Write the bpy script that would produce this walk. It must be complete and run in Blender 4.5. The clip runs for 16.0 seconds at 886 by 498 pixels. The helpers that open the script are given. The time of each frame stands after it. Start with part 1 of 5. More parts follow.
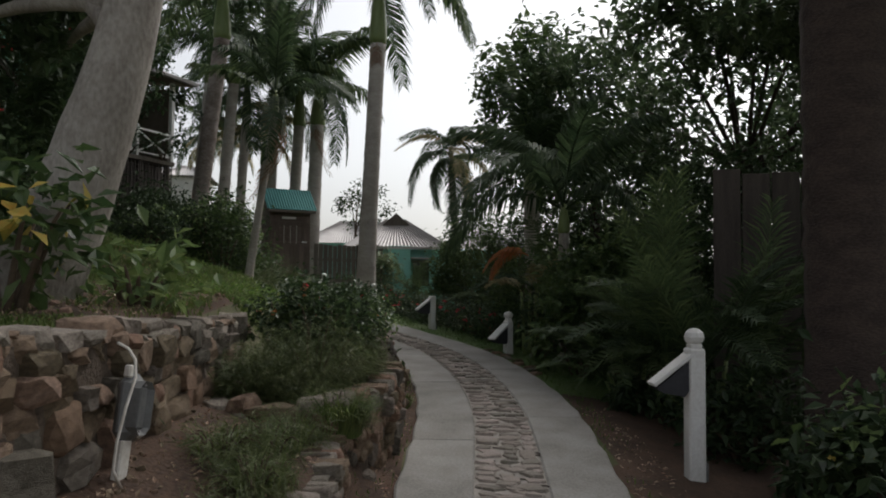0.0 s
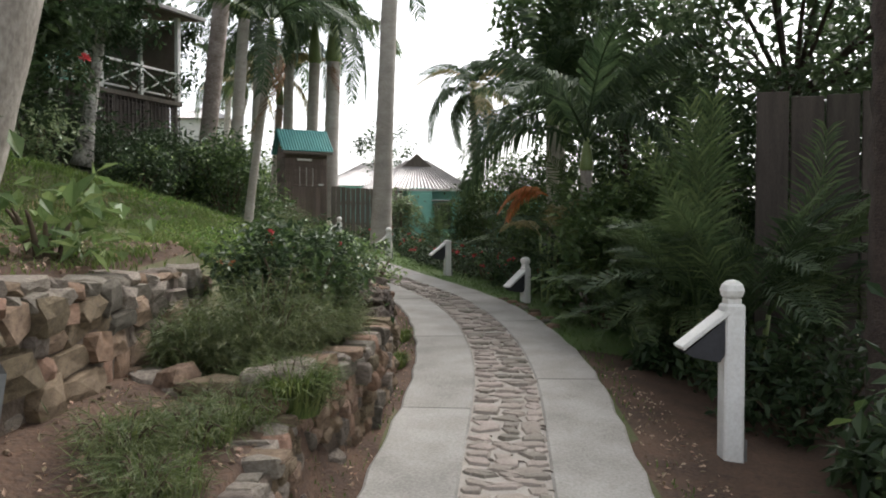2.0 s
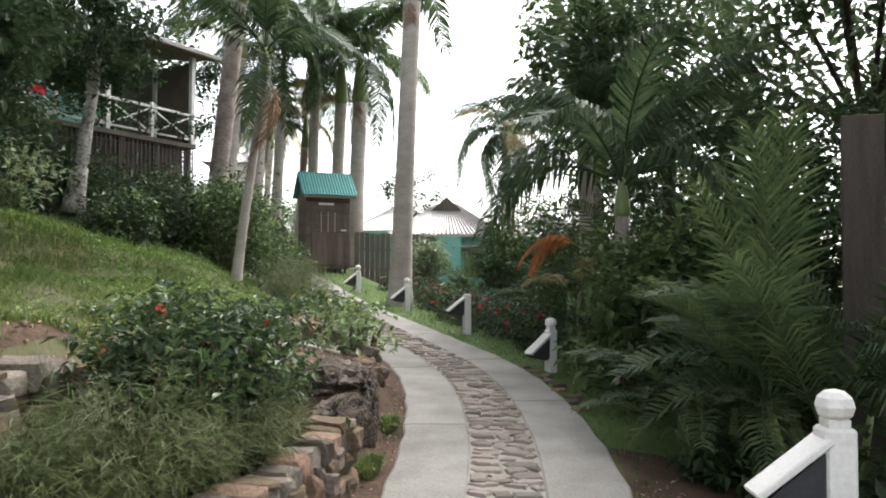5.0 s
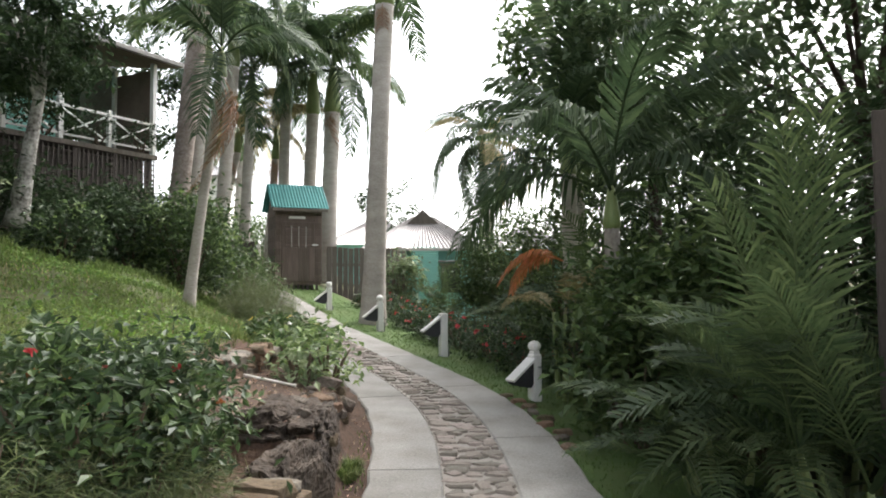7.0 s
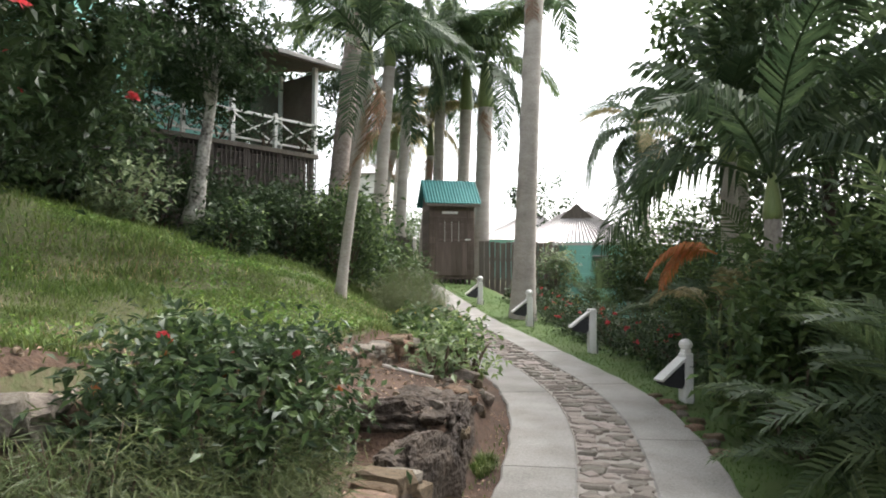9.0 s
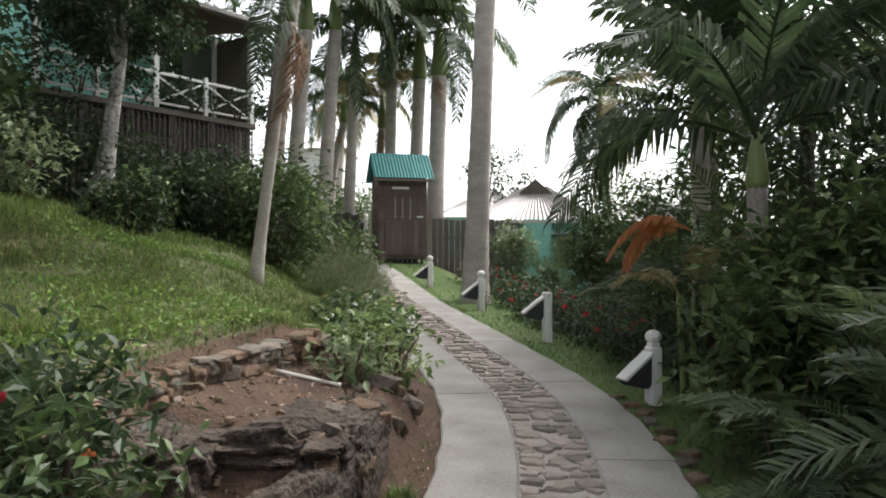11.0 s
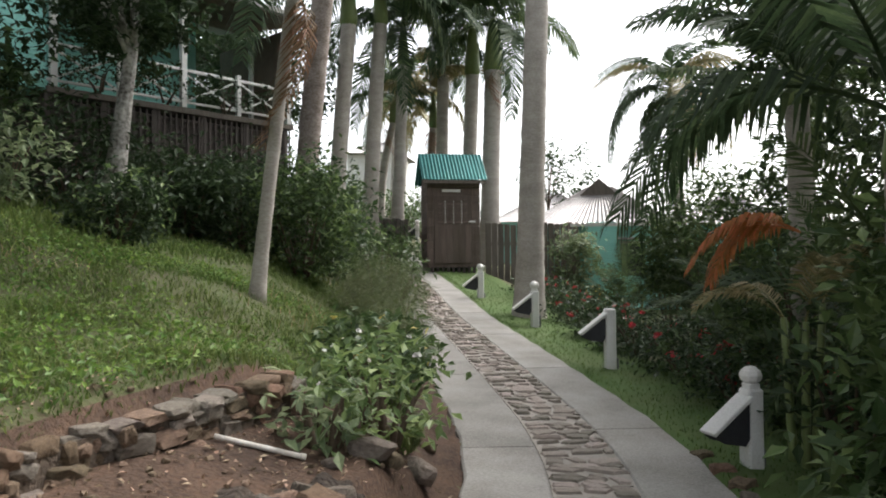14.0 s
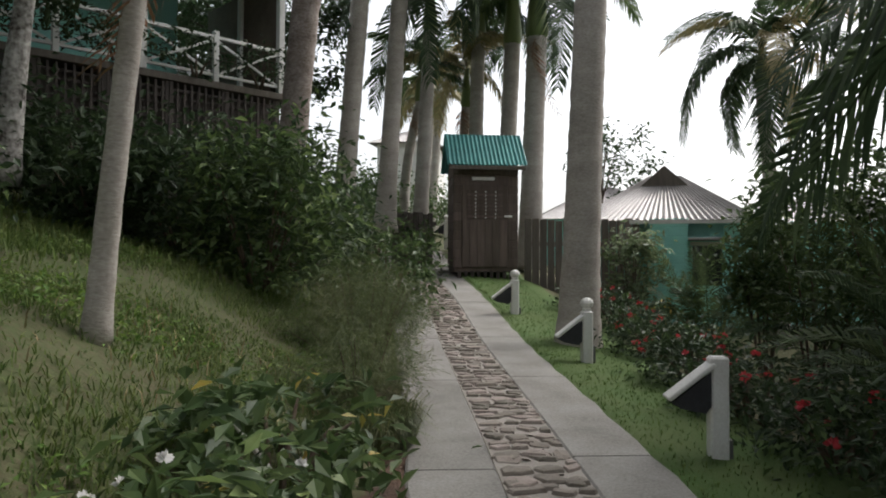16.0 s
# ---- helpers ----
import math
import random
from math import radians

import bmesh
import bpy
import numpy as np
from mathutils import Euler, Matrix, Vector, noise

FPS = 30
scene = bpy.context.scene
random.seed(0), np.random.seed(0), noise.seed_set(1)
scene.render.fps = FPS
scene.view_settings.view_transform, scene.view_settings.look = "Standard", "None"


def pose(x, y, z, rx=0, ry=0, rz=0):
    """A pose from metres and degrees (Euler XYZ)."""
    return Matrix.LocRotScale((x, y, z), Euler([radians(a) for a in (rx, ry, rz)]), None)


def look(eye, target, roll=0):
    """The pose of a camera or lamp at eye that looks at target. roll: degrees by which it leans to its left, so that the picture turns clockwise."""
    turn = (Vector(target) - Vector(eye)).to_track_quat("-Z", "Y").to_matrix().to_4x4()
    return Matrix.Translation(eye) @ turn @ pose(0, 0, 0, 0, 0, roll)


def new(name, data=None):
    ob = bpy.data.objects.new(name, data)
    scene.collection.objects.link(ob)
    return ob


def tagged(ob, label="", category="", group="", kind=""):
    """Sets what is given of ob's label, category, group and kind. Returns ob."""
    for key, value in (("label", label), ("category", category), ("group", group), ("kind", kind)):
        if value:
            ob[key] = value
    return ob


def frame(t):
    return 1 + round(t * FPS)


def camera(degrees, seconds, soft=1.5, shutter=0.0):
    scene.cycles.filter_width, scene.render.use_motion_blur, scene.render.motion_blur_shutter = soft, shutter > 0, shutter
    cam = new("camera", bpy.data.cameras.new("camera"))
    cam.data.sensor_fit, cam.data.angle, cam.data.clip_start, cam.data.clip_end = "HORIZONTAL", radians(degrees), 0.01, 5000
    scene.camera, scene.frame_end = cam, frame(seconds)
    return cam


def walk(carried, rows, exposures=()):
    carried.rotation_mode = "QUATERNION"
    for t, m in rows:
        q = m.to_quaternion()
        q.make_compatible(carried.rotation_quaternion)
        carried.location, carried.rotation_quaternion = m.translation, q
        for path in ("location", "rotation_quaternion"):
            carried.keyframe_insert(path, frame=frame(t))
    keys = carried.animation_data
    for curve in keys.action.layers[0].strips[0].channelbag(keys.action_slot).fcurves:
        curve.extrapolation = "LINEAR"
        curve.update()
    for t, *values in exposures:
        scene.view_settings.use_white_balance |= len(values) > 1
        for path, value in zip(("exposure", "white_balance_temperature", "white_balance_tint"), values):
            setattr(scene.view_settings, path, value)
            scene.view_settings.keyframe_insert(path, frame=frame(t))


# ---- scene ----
cam = camera(60.62, 16.0, 1.9)
ROWS = [
    (0.0, 0.005, 0.009, 1.451, 92.92, -0.54, 0.04),
    (0.5, 0.052, 0.190, 1.463, 93.18, -1.40, 2.79),
    (1.0, 0.105, 0.353, 1.439, 91.28, -0.39, 5.15),
    (1.5, 0.162, 0.586, 1.470, 89.24, -0.46, 4.00),
    (2.0, 0.267, 0.861, 1.466, 88.59, -0.11, 2.45),
    (2.5, 0.367, 1.081, 1.519, 88.55, -0.73, 6.15),
    (3.0, 0.433, 1.325, 1.545, 88.57, 0.25, 6.77),
    (3.5, 0.495, 1.505, 1.549, 89.71, 0.99, 3.53),
    (4.0, 0.569, 1.771, 1.586, 90.71, -0.43, 5.87),
    (6.5, 0.568, 2.879, 1.633, 92.50, 0.68, 5.00),
    (7.0, 0.553, 3.022, 1.662, 92.84, 0.25, 4.16),
    (7.5, 0.539, 3.032, 1.670, 93.57, 0.19, 4.44),
    (8.0, 0.583, 3.073, 1.681, 93.47, 0.85, 13.58),
    (8.5, 0.649, 3.072, 1.667, 93.09, 1.69, 19.16),
    (9.0, 0.694, 3.140, 1.643, 92.50, -0.26, 16.09),
    (11.5, 0.672, 4.603, 1.687, 90.84, -0.00, 13.32),
    (12.0, 0.738, 4.783, 1.731, 91.74, -0.74, 17.61),
    (12.5, 0.706, 5.027, 1.725, 91.02, -1.92, 18.33),
    (13.0, 0.678, 5.230, 1.734, 90.61, -1.16, 16.71),
    (13.5, 0.644, 5.491, 1.727, 90.51, 0.24, 17.04),
    (14.0, 0.601, 5.725, 1.720, 91.38, 0.44, 18.36),
    (14.5, 0.381, 6.456, 1.731, 90.79, 0.63, 18.35),
    (15.0, 0.349, 6.697, 1.728, 90.88, 0.68, 16.76),
    (15.5, 0.461, 7.420, 1.735, 92.30, 2.03, 20.41),
    (16.0, -0.035, 8.573, 1.818, 91.28, -0.31, 21.81),
]
walk(cam, [(t, pose(x, y, z, rx, ry, rz)) for t, x, y, z, rx, ry, rz in ROWS],
     [(0.0, 0.45), (0.5, 0.88), (1.0, 1.36), (2.0, 1.78), (4.0, 2.24), (9.0, 2.38), (11.5, 1.92), (12.5, 2.05), (13.5, 1.85), (14.5, 1.84), (16.0, 1.16)])

# ---- light ----
world = bpy.data.worlds.new("evening_sky")
scene.world = world
world.use_nodes = True
wn, wl = world.node_tree.nodes, world.node_tree.links
sky = wn.new("ShaderNodeTexSky")
sky.sky_type, sky.sun_disc = "NISHITA", False
sky.sun_elevation, sky.sun_rotation = radians(50), radians(35)
sky.air_density, sky.dust_density, sky.ozone_density = 1.0, 4.0, 1.0
haze = wn.new("ShaderNodeHueSaturation")
haze.inputs["Saturation"].default_value = 0.25
wl.new(sky.outputs[0], haze.inputs["Color"])
wl.new(haze.outputs[0], wn["Background"].inputs["Color"])
wn["Background"].inputs["Strength"].default_value = 0.12
sun_data = bpy.data.lights.new("sun", "SUN")
sun_data.energy, sun_data.angle, sun_data.color = 0.9, radians(40), (1.0, 0.97, 0.96)
sun = new("sun", sun_data)
sun.matrix_world = look((0, 0, 20), (-8, -12, 0))

# ---- materials ----
def mat(name, a, b=None, rough=0.8, scale=6.0, fine=60.0, bump=0.3, dist=0.01, metal=0.0, rnd=0.0, island=0.0, spec=0.3, stretch=(1, 1, 1), through_light=0.0):
    """Two colours mixed by coarse and fine noise, with relief; rnd and island vary the tone piece by piece."""
    m = bpy.data.materials.new(name)
    m.use_nodes = True
    n, l = m.node_tree.nodes, m.node_tree.links
    p = n["Principled BSDF"]
    p.inputs["Roughness"].default_value, p.inputs["Metallic"].default_value = rough, metal
    p.inputs["Specular IOR Level"].default_value = spec
    b = b or tuple(c * 0.6 for c in a)
    co, mp = n.new("ShaderNodeTexCoord"), n.new("ShaderNodeMapping")
    mp.inputs["Scale"].default_value = stretch
    l.new(co.outputs["Object"], mp.inputs[0])
    n1, n2 = n.new("ShaderNodeTexNoise"), n.new("ShaderNodeTexNoise")
    for t, s, d in ((n1, scale, 4), (n2, fine, 6)):
        t.inputs["Scale"].default_value, t.inputs["Detail"].default_value = s, d
        l.new(mp.outputs[0], t.inputs["Vector"])
    add = n.new("ShaderNodeMath")
    add.operation = "ADD"
    l.new(n1.outputs[0], add.inputs[0]), l.new(n2.outputs[0], add.inputs[1])
    rg = n.new("ShaderNodeMapRange")
    rg.inputs[1].default_value, rg.inputs[2].default_value = 0.72, 1.28
    l.new(add.outputs[0], rg.inputs[0])
    mx = n.new("ShaderNodeMix")
    mx.data_type = "RGBA"
    mx.inputs["A"].default_value, mx.inputs["B"].default_value = (*a, 1), (*b, 1)
    l.new(rg.outputs[0], mx.inputs["Factor"])
    out = mx.outputs["Result"]
    for amount, node, sock in ((rnd, "ShaderNodeObjectInfo", "Random"), (island, "ShaderNodeNewGeometry", "Random Per Island")):
        if amount:
            src, hv, r2 = n.new(node), n.new("ShaderNodeHueSaturation"), n.new("ShaderNodeMapRange")
            r2.inputs[3].default_value, r2.inputs[4].default_value = 1 - amount, 1 + amount
            r3 = n.new("ShaderNodeMapRange")
            r3.inputs[3].default_value, r3.inputs[4].default_value = 0.5 + 0.05 * amount, 0.5 - 0.05 * amount
            l.new(src.outputs[sock], r2.inputs[0]), l.new(r2.outputs[0], hv.inputs["Value"])
            l.new(src.outputs[sock], r3.inputs[0]), l.new(r3.outputs[0], hv.inputs["Hue"])
            l.new(out, hv.inputs["Color"])
            out = hv.outputs[0]
    l.new(out, p.inputs["Base Color"])
    if bump:
        bp = n.new("ShaderNodeBump")
        bp.inputs["Strength"].default_value, bp.inputs["Distance"].default_value = bump, dist
        l.new(add.outputs[0], bp.inputs["Height"]), l.new(bp.outputs[0], p.inputs["Normal"])
    if through_light:
        tr, ms = n.new("ShaderNodeBsdfTranslucent"), n.new("ShaderNodeMixShader")
        l.new(out, tr.inputs["Color"])
        ms.inputs[0].default_value = through_light
        l.new(p.outputs[0], ms.inputs[1]), l.new(tr.outputs[0], ms.inputs[2])
        l.new(ms.outputs[0], n["Material Output"].inputs["Surface"])
    return m


def leafmat(name, a, b, tl=0.35, rough=0.42):
    a, b = (tuple(c * 0.82 + 0.18 * sum(q) / 3 for c in q) for q in (a, b))
    return mat(name, a, b, rough, 3.0, 30.0, 0, island=0.35, spec=0.27, through_light=tl)


CONCRETE = mat("concrete", (0.32, 0.305, 0.28), (0.185, 0.173, 0.156), 0.9, 2.6, 70, 0.25, 0.004, rnd=0.07)
MORTAR = mat("mortar", (0.36, 0.33, 0.29), (0.26, 0.235, 0.205), 0.95, 5, 80, 0.5, 0.008)
COBBLE = mat("cobble_stone", (0.3, 0.262, 0.225), (0.19, 0.163, 0.138), 0.85, 9, 90, 0.4, 0.006, rnd=0.35, island=0.0)
COBBLE_FAR = mat("cobble_stone_far", (0.3, 0.262, 0.225), (0.19, 0.163, 0.138), 0.85, 9, 90, 0.4, 0.006, island=0.35)
STONE = mat("brown_wall_stone", (0.24, 0.175, 0.115), (0.095, 0.068, 0.046), 0.9, 7, 50, 0.7, 0.012, rnd=0.4)
STONE_RUST = mat("rusty_wall_stone", (0.22, 0.145, 0.093), (0.11, 0.073, 0.048), 0.9, 7, 50, 0.7, 0.012, rnd=0.35)
STONE_GREY = mat("grey_wall_stone", (0.2, 0.172, 0.14), (0.085, 0.07, 0.055), 0.9, 7, 50, 0.7, 0.012, rnd=0.4)
STONE_TOP = mat("lichened_stone", (0.3, 0.265, 0.22), (0.12, 0.098, 0.076), 0.9, 11, 60, 0.6, 0.012, rnd=0.25)
CORE = mat("earth_filled_joints", (0.13, 0.1, 0.075), (0.06, 0.045, 0.034), 0.95, 8, 60, 0.8, 0.015)
GRAVEL = mat("soil_gravel", (0.26, 0.19, 0.135), (0.11, 0.075, 0.05), 0.95, 20, 90, 0.4, 0.004, island=0.45)
ROCK = mat("bare_rock", (0.1, 0.077, 0.058), (0.032, 0.025, 0.02), 0.95, 3, 26, 1.0, 0.05)
SOIL = mat("soil_and_turf", (0.06, 0.085, 0.026), (0.1, 0.082, 0.05), 0.95, 1.1, 30, 0.6, 0.02)
TURF = mat("lawn_turf", (0.06, 0.115, 0.028), (0.09, 0.12, 0.04), 0.95, 2.0, 60, 0.6, 0.015)
MULCH = mat("mulch", (0.105, 0.064, 0.042), (0.042, 0.027, 0.019), 0.95, 3.5, 45, 0.9, 0.015)
GRASS = mat("grass_blades", (0.076, 0.135, 0.027), (0.14, 0.17, 0.055), 0.6, 0.7, 9, 0, island=0.35, through_light=0.35)
LAWN = mat("lawn_blades", (0.062, 0.122, 0.026), (0.105, 0.155, 0.04), 0.6, 0.9, 9, 0, island=0.3, through_light=0.3)
WEED = mat("weed_leaves", (0.1, 0.2, 0.035), (0.17, 0.25, 0.06), 0.5, 2, 12, 0, island=0.35, through_light=0.35)
DRY = mat("dry_grass", (0.34, 0.28, 0.15), (0.22, 0.17, 0.09), 0.8, 3, 12, 0, island=0.3)
LITTER = mat("fallen_leaves", (0.42, 0.34, 0.24), (0.2, 0.13, 0.08), 0.8, 3, 12, 0, island=0.5)
LEAF_DARK = leafmat("dark_leaves", (0.03, 0.06, 0.02), (0.05, 0.085, 0.03))
LEAF_TREE = leafmat("tree_leaves", (0.045, 0.08, 0.03), (0.075, 0.115, 0.045), 0.4)
LEAF_MID = leafmat("green_leaves", (0.05, 0.1, 0.025), (0.09, 0.14, 0.038))
LEAF_LIGHT = leafmat("light_green_leaves", (0.13, 0.22, 0.05), (0.2, 0.28, 0.09))
LEAF_YELLOW = leafmat("yellow_leaves", (0.55, 0.36, 0.03), (0.42, 0.4, 0.06))
LEAF_VARIEGATED = leafmat("variegated_leaves", (0.32, 0.38, 0.2), (0.1, 0.17, 0.06))
FEATHER = leafmat("feathery_leaves", (0.085, 0.13, 0.035), (0.15, 0.17, 0.06))
PALM_GREEN = leafmat("palm_leaflets", (0.035, 0.065, 0.024), (0.06, 0.1, 0.038), 0.35, 0.6)
PALM_BRIGHT = leafmat("bright_palm_leaflets", (0.062, 0.112, 0.034), (0.11, 0.155, 0.052), 0.4, 0.6)
PALM_YELLOW = leafmat("yellowing_palm_leaflets", (0.22, 0.2, 0.06), (0.3, 0.24, 0.1), 0.35, 0.4)
PALM_DEAD = leafmat("dead_palm_leaflets", (0.3, 0.17, 0.08), (0.2, 0.1, 0.045), 0.2, 0.7)
ORANGE = leafmat("orange_leaves", (0.6, 0.19, 0.03), (0.38, 0.13, 0.03), 0.4)
RED = leafmat("red_petals", (0.75, 0.04, 0.03), (0.55, 0.03, 0.05), 0.35)
PINK = leafmat("crimson_petals", (0.8, 0.06, 0.12), (0.6, 0.03, 0.08), 0.4)
BARK_GREY = mat("grey_bark", (0.36, 0.33, 0.29), (0.2, 0.175, 0.15), 0.85, 5, 40, 0.6, 0.012, stretch=(1, 1, 0.6))
BARK_PALM = mat("palm_bark", (0.46, 0.42, 0.375), (0.28, 0.25, 0.215), 0.85, 3, 30, 0.5, 0.012, stretch=(1, 1, 2.2))
BARK_DARK = mat("dark_bark", (0.075, 0.055, 0.045), (0.035, 0.026, 0.022), 0.9, 5, 40, 0.8, 0.015, stretch=(1, 1, 2))
BARK_MOTTLED = mat("mottled_palm_bark", (0.33, 0.285, 0.25), (0.14, 0.105, 0.085), 0.85, 4, 26, 0.6, 0.015, stretch=(1, 1, 1.6))
BARK_WHITE = mat("white_blotched_bark", (0.62, 0.59, 0.54), (0.07, 0.058, 0.048), 0.85, 5, 22, 0.4, 0.01)
SHAFT = mat("green_crownshaft", (0.14, 0.19, 0.065), (0.2, 0.24, 0.1), 0.4, 2, 20, 0.1, 0.004, stretch=(3, 3, 0.4))
STEM = mat("woody_stem", (0.12, 0.09, 0.06), (0.07, 0.05, 0.035), 0.85, 8, 50, 0.4, 0.006)
WHITE = mat("white_paint", (0.78, 0.77, 0.74), (0.62, 0.6, 0.56), 0.5, 4, 60, 0.12, 0.003)
HOOD_DARK = mat("dark_lamp_panel", (0.045, 0.045, 0.05), (0.03, 0.03, 0.033), 0.6, 8, 60, 0.1, 0.003)
WOOD_DARK = mat("dark_stained_boards", (0.085, 0.07, 0.06), (0.045, 0.037, 0.032), 0.75, 3, 40, 0.5, 0.006, rnd=0.2, stretch=(6, 6, 0.6))
WOOD_BROWN = mat("brown_weathered_boards", (0.17, 0.13, 0.11), (0.1, 0.075, 0.062), 0.8, 3, 40, 0.5, 0.006, rnd=0.2, stretch=(6, 6, 0.7))
WOOD_GREY = mat("grey_weathered_boards", (0.2, 0.17, 0.145), (0.12, 0.1, 0.085), 0.85, 3, 40, 0.5, 0.006, rnd=0.2, stretch=(6, 6, 0.7))
TIN_GREEN = mat("green_painted_tin", (0.08, 0.28, 0.265), (0.055, 0.2, 0.19), 0.5, 2, 40, 0.1, 0.003, metal=0.1)
TIN_GREY = mat("weathered_grey_tin", (0.42, 0.4, 0.39), (0.27, 0.255, 0.245), 0.5, 1.5, 30, 0.15, 0.003, metal=0.3)
TURQUOISE = mat("turquoise_boards", (0.36, 0.74, 0.66), (0.28, 0.62, 0.55), 0.6, 2, 40, 0.15, 0.003)
GLASS_DARK = mat("dark_window", (0.03, 0.035, 0.035), (0.02, 0.02, 0.02), 0.15, 3, 30, 0, spec=0.6)
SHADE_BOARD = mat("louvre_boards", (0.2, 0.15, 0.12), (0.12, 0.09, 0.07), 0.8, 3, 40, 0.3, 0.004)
PVC = mat("white_plastic_pipe", (0.75, 0.72, 0.66), (0.55, 0.5, 0.43), 0.45, 8, 60, 0.1, 0.002)
BOX_GREY = mat("grey_plastic_box", (0.17, 0.17, 0.165), (0.12, 0.12, 0.115), 0.55, 6, 60, 0.15, 0.003)


# ---- mesh helpers ----
def mesh(name, verts, faces, material, parent=None, label="", smooth=False):
    me = bpy.data.meshes.new(name)
    me.from_pydata([tuple(map(float, v)) for v in verts], [], [tuple(map(int, f)) for f in faces])
    me.materials.append(material)
    if smooth:
        me.polygons.foreach_set("use_smooth", [True] * len(me.polygons))
    me.update()
    ob = new(name, me)
    ob.parent = parent
    if label:
        ob["label"] = label
    return ob


def part(name, bm, material, parent=None, label="", smooth=False):
    me = bpy.data.meshes.new(name)
    bm.normal_update()
    bm.to_mesh(me)
    bm.free()
    me.materials.append(material)
    if smooth:
        me.polygons.foreach_set("use_smooth", [True] * len(me.polygons))
    ob = new(name, me)
    ob.parent = parent
    if label:
        ob["label"] = label
    return ob


def thing(name, m, label, category, group="", kind=""):
    ob = new(name)
    ob.empty_display_size = 0.1
    ob.matrix_world = m
    return tagged(ob, label, category, group, kind)


def box(x0, x1, y0, y1, z0, z1, bevel=0.006, bm=None, m=None):
    bm = bm or bmesh.new()
    r = bmesh.ops.create_cube(bm, size=1)
    t = Matrix.Translation(((x0 + x1) / 2, (y0 + y1) / 2, (z0 + z1) / 2)) @ Matrix.Diagonal((x1 - x0, y1 - y0, z1 - z0, 1))
    bmesh.ops.transform(bm, matrix=(m or Matrix()) @ t, verts=r["verts"])
    if bevel:
        es = list({e for v in r["verts"] for e in v.link_edges})
        bmesh.ops.bevel(bm, geom=es, offset=bevel, segments=1, affect="EDGES", profile=0.5)
    return bm


def tube(points, radii, sides=10, name="tube", material=None, parent=None, label="", wobble=0.0, rings=0.0, seed=0):
    """A bent, tapered, capped tube through points."""
    rng = np.random.default_rng(seed)
    pts = [Vector(p) for p in points]
    vs, fs = [], []
    side = Vector((1, 0, 0))
    for i, p in enumerate(pts):
        d = (pts[min(i + 1, len(pts) - 1)] - pts[max(i - 1, 0)]).normalized()
        a = (side - d * side.dot(d)).normalized()
        b = d.cross(a)
        r = radii[i] * (1 + (rings if i % 2 else 0))
        for k in range(sides):
            w = 2 * math.pi * k / sides
            rr = r * (1 + wobble * (rng.random() - 0.5))
            vs.append(p + a * math.cos(w) * rr + b * math.sin(w) * rr)
    for i in range(len(pts) - 1):
        for k in range(sides):
            fs.append((i * sides + k, i * sides + (k + 1) % sides, (i + 1) * sides + (k + 1) % sides, (i + 1) * sides + k))
    fs.append(tuple(range(sides))[::-1])
    fs.append(tuple(range((len(pts) - 1) * sides, len(pts) * sides)))
    return mesh(name, vs, fs, material, parent, label, True)


def bend(a, b, n, sag=(0, 0, 0)):
    a, b, s = Vector(a), Vector(b), Vector(sag)
    return [a.lerp(b, i / n) + s * math.sin(math.pi * i / n) for i in range(n + 1)]


def leaves(name, centers, size, material, parent, rng, width=0.45, droop=0.3, label="", spread=None):
    """One mesh of folded leaf blades at the given places."""
    c = np.asarray(centers, float)
    n = len(c)
    d = rng.normal(size=(n, 3))
    d[:, 2] = d[:, 2] * 0.6 - droop
    if spread is not None:
        d += spread
    d /= np.linalg.norm(d, axis=1)[:, None]
    up = np.tile((0, 0, 1.0), (n, 1)) + rng.normal(size=(n, 3)) * 0.35
    s = np.cross(d, up)
    s /= np.linalg.norm(s, axis=1)[:, None] + 1e-6
    nn = np.cross(s, d)
    ln = (size * rng.uniform(0.6, 1.3, n))[:, None]
    w = ln * width / 2
    v = np.stack([c, c + d * ln * 0.45 + s * w + nn * w * 0.3, c + d * ln + nn * -w * 0.4, c + d * ln * 0.45 - s * w + nn * w * 0.3], 1).reshape(-1, 3)
    i = np.arange(n)[:, None] * 4
    f = np.concatenate([i + (0, 1, 2), i + (0, 2, 3)], 1).reshape(-1, 3)
    return mesh(name, v, f, material, parent, label)


def cloud(rng, n, rad, clumps, tight=0.28, shell=0.55):
    """Places in clumps inside an ellipsoid, denser towards its skin."""
    q = rng.normal(size=(clumps, 3))
    q /= np.linalg.norm(q, axis=1)[:, None]
    q *= (shell + (1 - shell) * rng.random(clumps))[:, None] ** 0.6
    k = rng.integers(0, clumps, n)
    return (q[k] + rng.normal(size=(n, 3)) * tight * rng.uniform(0.6, 1.2, clumps)[k][:, None]) * np.array(rad)


# ---- the plan: path line and ground ----
PATH_Y = (-30, -6, 0, 4.2, 5.75, 6.8, 8.1, 9.5, 10.7, 12.65, 14.6, 16.35, 18.6, 21.7, 27.2, 33, 45, 70)
PATH_X = (-1.0, 0.0, 0.3, 0.40, 0.48, 0.505, 0.41, 0.18, -0.2, -1.12, -2.08, -2.95, -4.05, -5.75, -8.6, -11.2, -15.5, -24)
RISE_Y = (-60, 0, 5.6, 9, 12.6, 16.2, 18, 21.4, 27, 40, 80)
RISE_Z = (-2.5, 0, 0.31, 0.515, 0.75, 1.01, 1.22, 1.68, 2.62, 3.9, 5.4)


def smooth_line(y, ys, zs):
    return sum(np.interp(y + o, ys, zs) for o in (-0.6, -0.3, 0, 0.3, 0.6)) / 5


